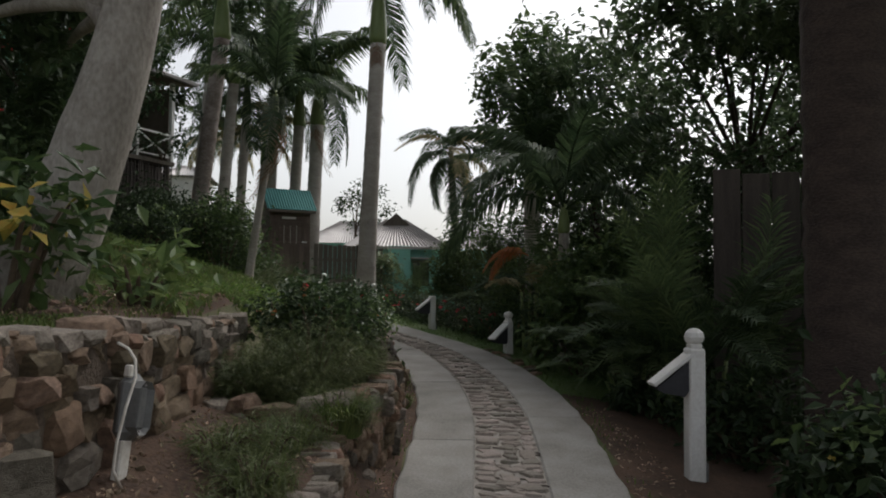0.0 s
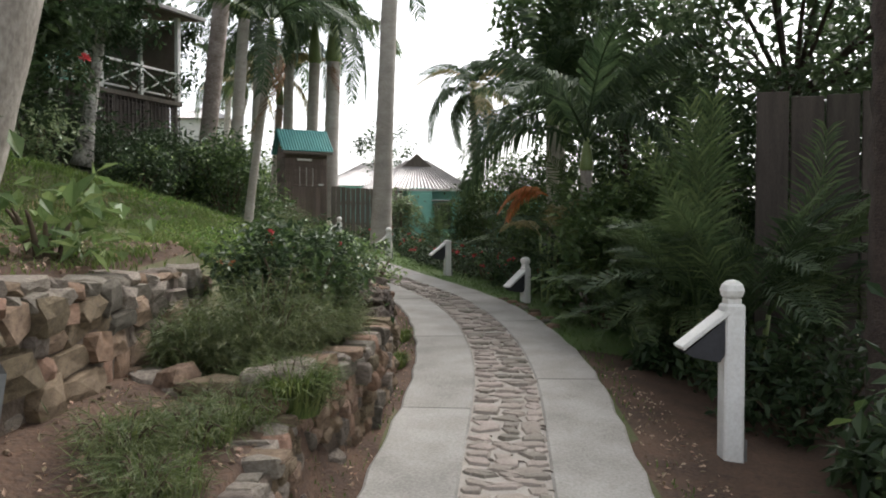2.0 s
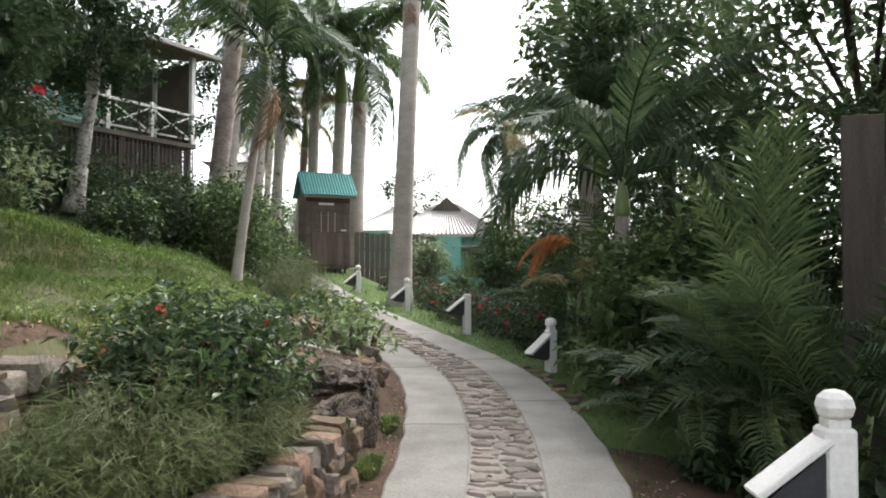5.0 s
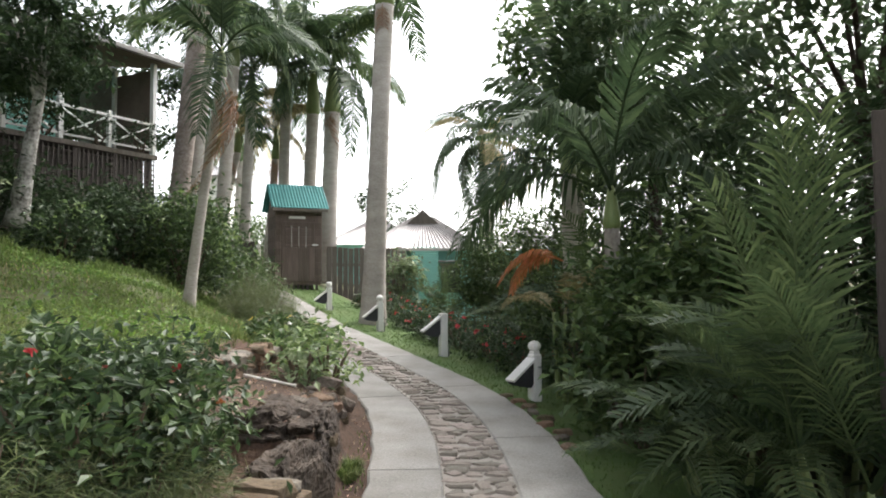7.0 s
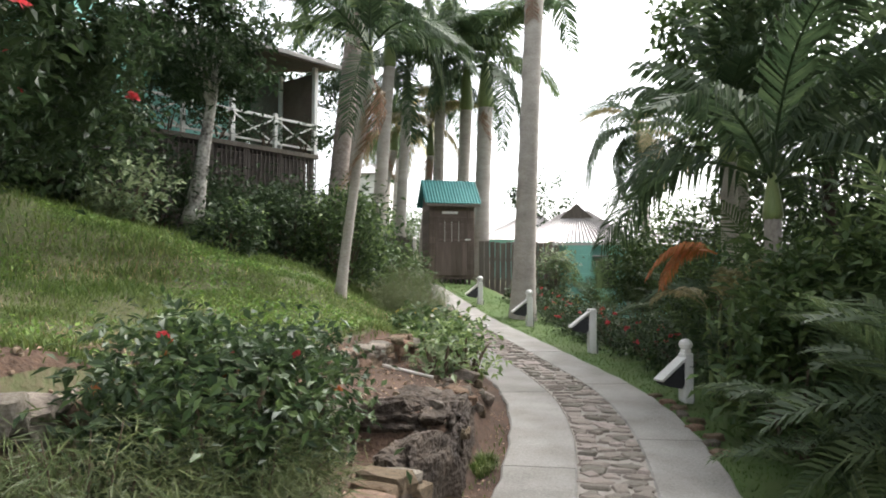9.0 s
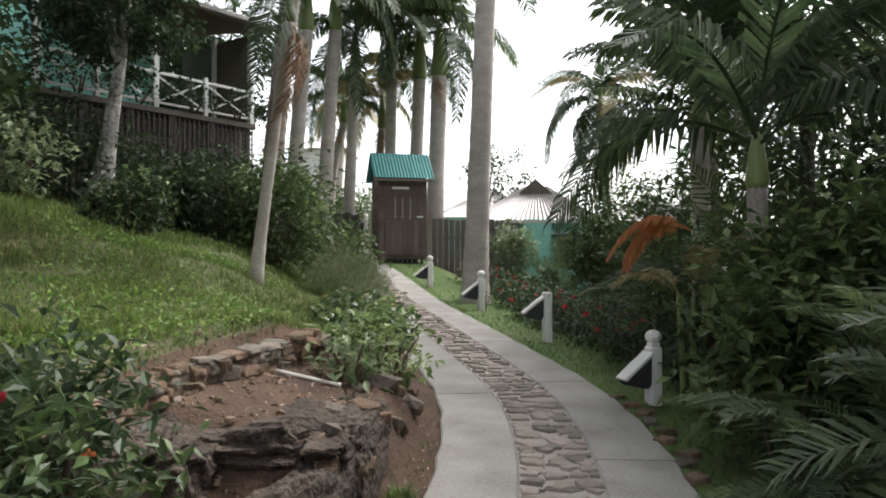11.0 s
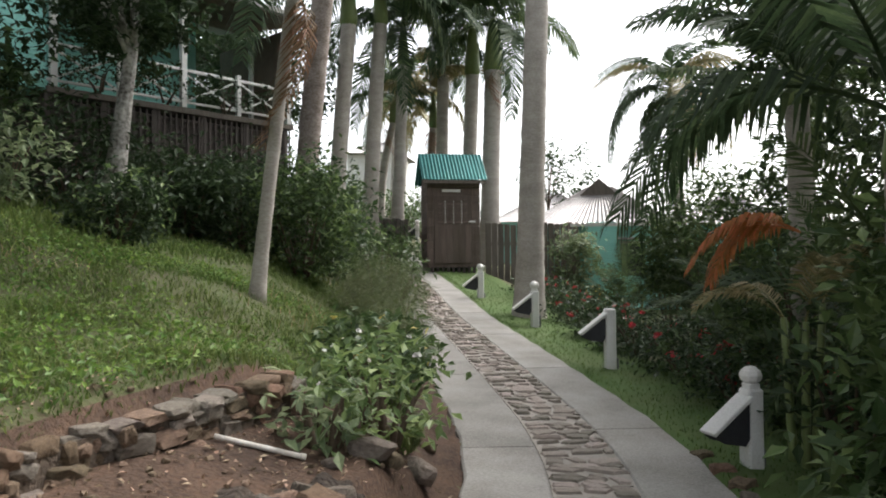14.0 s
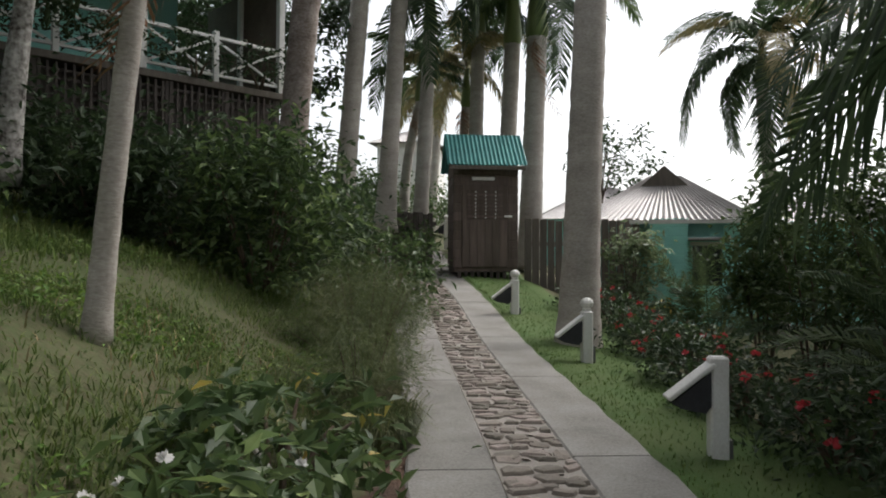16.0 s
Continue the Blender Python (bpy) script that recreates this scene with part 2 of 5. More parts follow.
def px(y):
    return smooth_line(y, PATH_Y, PATH_X)


def pz(y):
    return smooth_line(y, RISE_Y, RISE_Z)


def step(a, b, v):
    t = np.clip((v - a) / (b - a), 0, 1)
    return t * t * (3 - 2 * t)


def height(x, y):
    """The ground beside the path, in metres."""
    x, y = np.asarray(x, float), np.asarray(y, float)
    c = px(y)
    s = (px(y + 0.5) - px(y - 0.5))
    k = 1 / np.sqrt(1 + s * s)
    u, v = (c - x) * k - 0.7, (x - c) * k - 0.7
    cut = step(6.1, 6.4, y) * (1 - step(7.2, 7.5, y))
    walled = (0.4 - 0.26 * cut) * step(0.16, 0.3, u) + 0.15 * step(0.3, 1.1, u) + (0.5 - 0.27 * step(5.4, 6.3, y)) * step(-1.44, -1.54, x) + 0.26 * cut * step(-1.44, -1.54, x) + 0.13 * np.clip(-1.5 - x, 0, 2) + 0.21 * np.maximum(-3.5 - x, 0)
    hill = 0.03 + 0.55 * np.clip(u - 0.12, 0, 1.7) + 0.295 * np.maximum(u - 1.82, 0)
    t = step(8.8, 10.0, y)
    left = walled * (1 - t) + hill * t
    left = np.where(left > 3.2, 3.2 + (left - 3.2) * 0.35, left)
    right = -0.02 - 0.13 * np.clip(v, 0, 2.2) - 0.02 * np.maximum(v - 2.2, 0) - 0.32 * step(11, 14, y) * np.clip(v - 1.1, 0, 2.4)
    wav = 0.03 * np.sin(x * 2.1 + y * 1.3) * np.sin(y * 1.7 - x)
    off = np.where(u > 0, left + wav * np.clip(u - 0.4, 0, 1), np.where(v > 0, right + wav * np.clip(v - 0.2, 0, 1), -0.06))
    far = step(35, 90, np.hypot(x, y - 10))
    return (pz(y) + off) * (1 - far) + far * 1.0
# ---- ground ----
def grid_axis(fine_a, fine_b, d, outer):
    a = list(np.arange(fine_a, fine_b, d))
    lo, hi, g = [], [], d
    p, q = fine_a, fine_b
    while p > -outer:
        g *= 1.35
        p -= g
        q += g
        lo.append(p), hi.append(q)
    return np.array(lo[::-1] + a + hi)


gx, gy = grid_axis(-6, 4, 0.07, 600), grid_axis(-1, 24, 0.12, 600)
GX, GY = np.meshgrid(gx, gy)
GZ = height(GX, GY)
nx, ny = len(gx), len(gy)
ij = (np.arange(ny - 1)[:, None] * nx + np.arange(nx - 1)).ravel()
ground = mesh("ground", np.stack([GX, GY, GZ], -1).reshape(-1, 3), np.stack([ij, ij + 1, ij + nx + 1, ij + nx], 1), SOIL, smooth=True)
tagged(ground, "grassy hillside soil rising beside the garden path", "ground", kind="structure")
ground.data.materials.append(MULCH)
cx = ((gx[:-1] + gx[1:]) / 2)[None, :].repeat(ny - 1, 0).ravel()
cy = ((gy[:-1] + gy[1:]) / 2)[:, None].repeat(nx - 1, 1).ravel()
cu = px(cy) - 0.7 - cx
bare = np.sin(cx * 2.3 + 1.1 * np.sin(cy * 1.7)) * np.sin(cy * 1.9 + np.sin(cx * 1.4)) > -0.15
# right of the path, the darker mulch tone stands in for shade
bed_or_shade = ((cx < -1.5) & (cx > -2.5) & (cy < 7.0)) | ((cx < -1.5) & (cx > -4.2) & (cy < 7.0) & bare) | ((cu > -0.1) & (cx > -1.5) & (cy < 9.6) & ((cy < 4.4) | (cy > 6.6))) | ((cu > 0) & (cu < 0.3) & (cy < 14)) | ((cu < -1.42) & (cu > -4.5) & (cy < 8))
ground.data.materials.append(TURF)
is_turf = (cu < -1.38) & (cu > -2.9) & (cy > 7.6) & (cy < 24)
ground.data.polygons.foreach_set("material_index", np.where(is_turf, 2, bed_or_shade.astype(int)))


# ---- the path ----
def line_at(y, off):
    """A point of the path, off metres to the right of its middle."""
    s = px(y + 0.2) - px(y - 0.2)
    d = Vector((s, 0.4)).normalized()
    return Vector((px(y) + d.y * off, y - d.x * off, pz(y)))


path = tagged(thing("path", Matrix(), "curved concrete path with a cobbled middle strip", "path", kind="structure"))


def slab(y0, y1, o0, o1):
    n = max(4, int((y1 - y0) / 0.25))
    bm = bmesh.new()
    rows = []
    for i in range(n + 1):
        y = y0 + 0.006 + (y1 - y0 - 0.012) * i / n
        e = 0.012 * math.sin(y * 9) + 0.008 * math.sin(y * 23)
        prof = [(o0, -0.14), (o0 + (e if o0 < 0 else 0), -0.012), (o0 + 0.015 + (e if o0 < 0 else 0), 0), (o1 - 0.015 - (e if o1 > 0.3 else 0), 0), (o1 - (e if o1 > 0.3 else 0), -0.012), (o1, -0.14)]
        rows.append([bm.verts.new(line_at(y, o) + Vector((0, 0, z))) for o, z in prof])
    for a, b in zip(rows, rows[1:]):
        for k in range(5):
            bm.faces.new((a[k], a[k + 1], b[k + 1], b[k]))
    bm.faces.new(rows[0][::-1]), bm.faces.new(rows[-1])
    return part("slab", bm, CONCRETE, path)


LEFT_JOINTS = (-12, -8, -5, -2.6, -0.6, 1.4, 3.6, 5.72, 8.1, 10.45, 12.52, 14.5, 16.32, 18.5, 21, 24, 28, 33, 40)
RIGHT_JOINTS = (-12, -8, -5, -2.6, -0.4, 2.0, 4.2, 6.5, 8.85, 10.78, 12.7, 14.6, 16.4, 18.6, 21, 24, 28, 33, 40)
for joints, o0, o1 in ((LEFT_JOINTS, -0.7, -0.225), (RIGHT_JOINTS, 0.225, 0.7)):
    for a, b in zip(joints, joints[1:]):
        slab(a, b, o0, o1)
bm = bmesh.new()
prev = None
for y in np.arange(-12, 40, 0.3):
    row = [bm.verts.new(line_at(y, o) + Vector((0, 0, -0.005))) for o in (-0.224, 0.224)]
    if prev:
        bm.faces.new((prev[0], prev[1], row[1], row[0]))
    prev = row
part("mortar_bed", bm, MORTAR, path)


# ---- post lamps ----
def lamp_post(x, y, z, h, turn, label, cap=True, w=0.105):
    lamp = thing("path_lamp", pose(x, y, z, 0, 0, turn), label, "path lamp", "white post lamps along the path")
    top = h - (0.13 if cap else 0.0)
    part("post", box(-w / 2, w / 2, -w / 2, w / 2, -0.15, top, 0.012), WHITE, lamp)
    if cap:
        bm = bmesh.new()
        bmesh.ops.create_uvsphere(bm, u_segments=8, v_segments=6, radius=w * 0.62)
        bmesh.ops.transform(bm, matrix=Matrix.Translation((0, 0, top + 0.075)) @ Matrix.Diagonal((1, 1, 0.85, 1)), verts=bm.verts)
        box(-w * 0.35, w * 0.35, -w * 0.35, w * 0.35, top - 0.002, top + 0.03, 0.004, bm)
        part("cap", bm, WHITE, lamp)
    zt = top - 0.06
    m = Matrix.Translation((-w / 2 - 0.004, 0, zt)) @ pose(0, 0, 0, 0, -38, 0)
    part("hood", box(-0.3, 0.03, -0.07, 0.07, -0.012, 0.014, 0.005, m=m), WHITE, lamp)
    for s in (-1, 1):
        bm = bmesh.new()
        tri = [(-w / 2 - 0.002, zt - 0.025), (-w / 2 - 0.225, zt - 0.205), (-w / 2 - 0.17, zt - 0.235), (-w / 2 - 0.03, zt - 0.26), (-w / 2 - 0.002, zt - 0.22)]
        a = [bm.verts.new((p, s * 0.058, q)) for p, q in tri]
        b = [bm.verts.new((p, s * 0.05, q)) for p, q in tri]
        bm.faces.new(a), bm.faces.new(b[::-1])
        for i in range(5):
            bm.faces.new((a[i], b[i], b[(i + 1) % 5], a[(i + 1) % 5]))
        bmesh.ops.recalc_face_normals(bm, faces=bm.faces)
        part("side_panel", bm, HOOD_DARK, lamp, "dark grey side panel")
    part("conduit", box(w / 2, w / 2 + 0.03, -0.02, 0.02, -0.1, 0.08, 0.004), BOX_GREY, lamp, "grey conduit stub at the foot")
    return lamp


lamp_post(1.70, 5.15, 0.22, 0.97, 4, "tall white wooden post lamp with a slanting hood beside dark shrubs", w=0.115)
lamp_post(0.90, 10.477, 0.575, 0.56, 34, "white wooden post lamp half hidden by a leafy shrub")
lamp_post(-0.19, 13.236, 0.75, 0.555, 20, "flat-topped white post lamp on the lawn edge", cap=False)
lamp_post(-1.449, 15.8, 0.985, 0.54, 24, "white wooden post lamp with a turned cap on the lawn")
lamp_post(-2.855, 18.15, 1.20, 0.575, 26, "white wooden post lamp near the palm trunk")
lamp_post(-5.3, 22.3, 1.78, 0.85, 200, "white post lamp beside the garden shed")
lamp_post(-6.45, 24.8, 2.2, 0.8, 20, "distant white post lamp where the path bends")


# ---- garden shed ----
def corrugated(w, l, pitch, amp, m, bm=None):
    bm = bm or bmesh.new()
    n = int(w / pitch * 6)
    tops = []
    for j in range(2):
        tops.append([[bm.verts.new(m @ Vector((-w / 2 + w * i / n, l * j, amp * math.sin(2 * math.pi * i / 6) + o))) for i in range(n + 1)] for o in (0, -0.006)])
    for i in range(n):
        bm.faces.new((tops[0][0][i], tops[0][0][i + 1], tops[1][0][i + 1], tops[1][0][i]))
        bm.faces.new((tops[0][1][i], tops[1][1][i], tops[1][1][i + 1], tops[0][1][i + 1]))
        for j in range(2):
            f = (tops[j][0][i], tops[j][0][i + 1], tops[j][1][i + 1], tops[j][1][i])
            bm.faces.new(f if j else f[::-1])
    return bm


shed = thing("garden_shed", pose(-4.35, 21.4, 1.59, 0, 0, 27), "dark brown board shed with a green tin roof beside the path", "shed")
bm = box(-0.56, 0.56, 0.0, 1.0, 0.12, 2.02, 0.01)
part("body", bm, WOOD_BROWN, shed)
for i in range(11):
    z = 0.2 + i * 0.165
    for a, b in ((-0.565, -0.44), (0.40, 0.565)):
        part("board", box(a, b, -0.022, 0.0, z, z + 0.158, 0.005), WOOD_BROWN, shed)
    part("board", box(-0.585, -0.562, 0.0, 1.0, z, z + 0.158, 0.005), WOOD_BROWN, shed)
    part("board", box(0.562, 0.585, 0.0, 1.0, z, z + 0.158, 0.005), WOOD_BROWN, shed)
door = part("door", box(-0.43, 0.39, -0.03, -0.002, 0.2, 1.68, 0.006), WOOD_BROWN, shed, "dark louvred door")
for i in range(6):
    part("board", box(-0.425 + i * 0.135, -0.425 + i * 0.135 + 0.128, -0.042, -0.03, 0.22, 1.05, 0.004), WOOD_BROWN, door)
for i in range(8):
    part("slat", box(-0.34, 0.3, -0.05, -0.03, 1.09 + i * 0.065, 1.13 + i * 0.065, 0.003), WOOD_BROWN, door)
# small white boxes painted as the light that comes through the louvres
for x in (-0.2, -0.02, 0.16):
    for i in range(8):
        part("light_fleck", box(x, x + 0.022, -0.053, -0.05, 1.08 + i * 0.065, 1.105 + i * 0.065, 0.0), WHITE, door, "white fleck standing in for light through the louvres")
part("latch", box(0.33, 0.47, -0.06, -0.03, 1.1, 1.135, 0.004), WHITE, shed, "pale metal latch")
part("vent_slot", box(-0.25, 0.15, -0.03, 0.0, 1.76, 1.82, 0.003), WHITE, shed, "pale gap over the door")
part("lintel", box(-0.58, 0.58, -0.035, 0.0, 1.86, 2.02, 0.006), WOOD_BROWN, shed)
for i in range(9):
    part("base_slat", box(-0.5 + i * 0.115, -0.44 + i * 0.115, -0.02, 0.0, 0.0, 0.14, 0.003), WOOD_DARK, shed)
RZ, EZ = 2.66, 2.02
for s, y0 in ((1, -0.22), (-1, 1.22)):
    m = Matrix.Translation((0, 0.5, RZ)) @ (pose(0, 0, 0, 0, 0, 180) if s > 0 else Matrix()) @ pose(0, 0, 0, -math.degrees(math.atan2(RZ - EZ, 0.72)), 0, 0)
    part("roof_sheet", corrugated(1.42, 0.97, 0.075, 0.013, m), TIN_GREEN, shed, "green corrugated tin sheet")
part("fascia", box(-0.68, 0.68, -0.215, -0.19, 1.93, 2.0, 0.004), WOOD_GREY, shed)
for x in (-0.57, 0.57):
    bm = bmesh.new()
    t = [(0.0, 2.0), (1.0, 2.0), (0.5, 2.6)]
    a = [bm.verts.new((x - 0.012, p, q)) for p, q in t]
    b = [bm.verts.new((x + 0.012, p, q)) for p, q in t]
    bm.faces.new(a), bm.faces.new(b[::-1])
    for i in range(3):
        bm.faces.new((a[i], b[i], b[(i + 1) % 3], a[(i + 1) % 3]))
    part("gable", bm, WOOD_BROWN, shed)


# ---- fences ----
def board_fence(name, p, q, z0, z1, w, gap, material, label, rng, uneven=0.05, t=0.025, z_end=None):
    p, q = Vector(p), Vector(q)
    d = (q - p).normalized()
    f = thing(name, Matrix.Translation((p.x, p.y, z0)) @ Matrix.Rotation(math.atan2(d.y, d.x), 4, "Z"), label, "fence")
    n = int((q - p).length / (w + gap))
    L = (q - p).length
    for k in (0.25, 0.75):
        part("rail", box(0, L, 0.0, 0.05, (z1 - z0) * k, (z1 - z0) * k + 0.08, 0.005), material, f)
    for i in range(n):
        h = (z1 - z0) + (((z_end or z1) - z1) * i / n) + rng.uniform(-uneven, uneven)
        b = box(i * (w + gap), i * (w + gap) + w, -t, -0.001, -0.15, h, 0.006)
        part("board", b, material, f)
    return f


frng = np.random.default_rng(5)
board_fence("board_fence", (-3.72, 21.7), (-1.7, 22.45), 0.75, 2.66, 0.125, 0.012, WOOD_GREY, "weathered grey board fence beside the shed", frng, 0.03)
board_fence("board_fence", (2.6, 7.3), (4.9, 6.9), 0.1, 2.58, 0.25, 0.018, WOOD_DARK, "tall dark rough-sawn board fence", frng, 0.05)
board_fence("board_gate", (-6.3, 21.6), (-5.75, 22.5), 1.9, 2.85, 0.11, 0.01, WOOD_DARK, "dark board gate across the side path", frng, 0.02)


# ---- turquoise cottage ----
cot = thing("cottage", pose(-2.72, 22.6, 0.55, 0, 0, 5), "turquoise board cottage with a grey corrugated hip roof", "house")
part("wall", box(0, 5.0, 0, 3.2, 0, 2.1, 0.01), TURQUOISE, cot, "turquoise lap-board wall")
for i in range(13):
    z = 0.05 + i * 0.16
    for a, b, y in ((0.0, 0.32, -0.016), (1.06, 1.72, -0.33), (2.3, 5.0, -0.016)):
        part("siding_board", box(a, b, y, y + 0.014, z, z + 0.155, 0.004), TURQUOISE, cot)
part("porch_wall", box(1.06, 1.72, -0.314, -0.004, 0, 1.85, 0.01), TURQUOISE, cot)
w = part("window", box(1.8, 2.3, -0.03, -0.003, 0.95, 1.65, 0.006), GLASS_DARK, cot, "dark window opening")
part("frame", box(1.76, 2.34, -0.05, -0.031, 1.65, 1.72, 0.004), WHITE, w)
part("awning", box(1.72, 2.4, -0.5, -0.03, 1.74, 1.78, 0.004), TIN_GREY, cot)
part("awning", corrugated(0.76, 0.6, 0.06, 0.012, Matrix.Translation((0.7, -0.42, 1.66)) @ pose(0, 0, 0, 28, 0, 0)), TIN_GREY, cot, "tin awning")


def hip(x0, x1, y0, y1, z0, z1, rx0, rx1, ry, parent, material):
    """Corrugated hip roof: each slope a ribbed sheet."""
    bm = bmesh.new()
    def slope(a, b, c, d):
        a, b, c, d = map(Vector, (a, b, c, d))
        n = max(8, int((b - a).length / 0.055))
        nn = (b - a).cross(d - a).normalized() * 0.016
        r0 = [bm.verts.new(a.lerp(b, i / n) + nn * (1 if i % 2 else -1)) for i in range(n + 1)]
        r1 = [bm.verts.new(d.lerp(c, i / n) + nn * (1 if i % 2 else -1)) for i in range(n + 1)]
        for i in range(n):
            bm.faces.new((r0[i], r0[i + 1], r1[i + 1], r1[i]))
    slope((x0, y0, z0), (x1, y0, z0), (rx1, ry, z1), (rx0, ry, z1))
    slope((x1, y1, z0), (x0, y1, z0), (rx0, ry, z1), (rx1, ry, z1))
    slope((x0, y1, z0), (x0, y0, z0), (rx0, ry, z1), (rx0, ry, z1))
    slope((x1, y0, z0), (x1, y1, z0), (rx1, ry, z1), (rx1, ry, z1))
    return part("roof", bm, material, parent, "grey corrugated tin roof")


roof = hip(-0.28, 2.9, -0.35, 3.4, 2.1, 3.05, 1.02, 1.6, 1.3, cot, TIN_GREY)
bm = bmesh.new()
t = [(0.82, 2.78), (1.8, 2.78), (1.31, 3.22)]
a = [bm.verts.new((p, 0.9, q)) for p, q in t]
b = [bm.verts.new((p, 1.6, q)) for p, q in t]
bm.faces.new(a), bm.faces.new(b[::-1])
for i in range(3):
    bm.faces.new((a[i], b[i], b[(i + 1) % 3], a[(i + 1) % 3]))
part("gablet", bm, WOOD_GREY, roof, "grey vent gablet")
hip(2.9, 5.5, -0.2, 3.2, 2.05, 2.75, 4.0, 4.3, 1.4, cot, TIN_GREY)
part("fascia", box(-0.26, 2.9, -0.34, -0.31, 2.03, 2.1, 0.004), WHITE, cot)
wing = thing("cottage", pose(-5.3, 29.5, 1.4, 0, 0, 5), "farther cottage with a grey corrugated hip roof", "house")
part("wall", box(0, 3.0, 0, 3.0, 0, 1.75, 0.01), TURQUOISE, wing)
hip(-0.3, 3.3, -0.3, 3.3, 1.75, 2.75, 1.2, 1.8, 1.5, wing, TIN_GREY)


# ---- veranda house on the hill ----
HD = math.degrees(math.atan2(-0.914, -0.405))
hill_house = thing("hill_house", pose(-6.7, 18.5, 0, 0, 0, HD), "turquoise wooden house with a white-railed veranda on the slope", "house")
# local x runs along the front away from the far corner, local -y is the house side
part("deck", box(-0.05, 4.4, -2.4, 0.05, 4.36, 4.46, 0.008), WOOD_GREY, hill_house)
for i in range(6):
    part("stilt", box(0.05 + i * 0.85, 0.17 + i * 0.85, -0.12, 0.0, 2.2, 4.36, 0.006), WOOD_DARK, hill_house)
for i in range(42):
    part("lattice_slat", box(0.0 + i * 0.105, 0.03 + i * 0.105, -0.004, 0.012, 2.3, 4.34, 0.0), WOOD_DARK, hill_house)
for i in range(18):
    part("lattice_slat", box(0.0, 4.4, -0.022, -0.006, 2.45 + i * 0.105, 2.48 + i * 0.105, 0.0), WOOD_DARK, hill_house)
rail = part("railing", box(0, 4.4, -0.03, 0.03, 5.08, 5.13, 0.006), WHITE, hill_house, "white painted veranda rail")
part("rail_bar", box(0, 4.4, -0.02, 0.02, 4.54, 4.58, 0.004), WHITE, rail)
for k in range(4):
    x0 = 0.05 + k * 1.08
    part("rail_post", box(x0 - 0.04, x0 + 0.04, -0.04, 0.04, 4.46, 5.2, 0.005), WHITE, rail)
    for s in (-1, 1):
        m = Matrix.Translation((x0 + 0.54, 0, 4.82)) @ pose(0, 0, 0, 0, s * 26, 0)
        part("brace", box(-0.54, 0.54, -0.012 + s * 0.013, 0.012 + s * 0.013, -0.018, 0.018, 0.002, m=m), WHITE, rail)
side = part("side_rail", box(-0.03, 0.03, -2.3, -0.03, 5.08, 5.13, 0.006), WHITE, hill_house)
for i in range(10):
    part("baluster", box(-0.012, 0.012, -2.2 + i * 0.22, -2.17 + i * 0.22, 4.46, 5.08, 0.002), WHITE, side)
for x, y in ((0.05, 0.0), (0.05, -1.2), (2.2, 0.0), (4.3, 0.0)):
    part("veranda_post", box(x - 0.05, x + 0.05, y - 0.05, y + 0.05, 4.46, 6.42, 0.006), WHITE, hill_house)
part("veranda_roof", box(-0.4, 4.6, -3.2, 0.45, 0, 0.09, 0.01, m=Matrix.Translation((0, 0, 6.45)) @ pose(0, 0, 0, -9, 0, 0)), TIN_GREY, hill_house)
for i in range(14):
    part("ceiling_board", box(-0.3, 4.4, -2.3 + i * 0.19, -2.13 + i * 0.19, -0.03, -0.004, 0.002, m=Matrix.Translation((0, 0, 6.45)) @ pose(0, 0, 0, -9, 0, 0)), SHADE_BOARD, hill_house)
part("wall", box(0.6, 9.0, -6.0, -2.4, 2.6, 6.9, 0.01), TURQUOISE, hill_house)
part("wall", box(4.4, 9.0, -2.4, 0.0, 4.4, 6.5, 0.01), TURQUOISE, hill_house)
for i in range(10):
    part("siding_board", box(4.4, 9.0, 0.002, 0.016, 4.5 + i * 0.19, 4.5 + i * 0.19 + 0.18, 0.004), TURQUOISE, hill_house)
for x in (5.2, 7.4):
    w = part("window", box(x, x + 0.75, 0.0, 0.03, 4.9, 6.0, 0.004), GLASS_DARK, hill_house)
    for a, b, c, d in ((x - 0.09, x, 4.82, 6.09), (x + 0.75, x + 0.84, 4.82, 6.09), (x, x + 0.75, 4.82, 4.9), (x, x + 0.75, 6.0, 6.09)):
        part("frame", box(a, b, 0.018, 0.05, c, d, 0.004), WHITE, w)
# dark block put in for the shade of the crawlspace
part("foundation_wall", box(0.02, 8.9, -2.39, -0.3, 1.9, 4.34, 0.01), WOOD_DARK, hill_house, "dark block standing in for the shaded crawlspace behind the lattice")
part("end_screen", box(0.0, 0.04, -2.4, -0.12, 4.46, 6.3, 0.004), SHADE_BOARD, hill_house, "brown louvred end screen")
for i in range(14):
    part("louvre", box(-0.03, -0.002, -2.38, -0.14, 4.5 + i * 0.125, 4.59 + i * 0.125, 0.003), SHADE_BOARD, hill_house)
part("door", box(1.2, 2.1, -2.4, -2.36, 4.46, 6.2, 0.006), TURQUOISE, hill_house, "turquoise veranda door")
far_house = thing("far_house", pose(-12.9, 34, 3.9, 0, 0, 10), "pale distant house behind the palm trunks", "house")
part("wall", box(0, 2.0, 0, 3, 0, 2.5, 0.01), WHITE, far_house)
hip(-0.3, 2.3, -0.3, 3.3, 2.5, 3.2, 0.8, 1.2, 1.5, far_house, TIN_GREY)


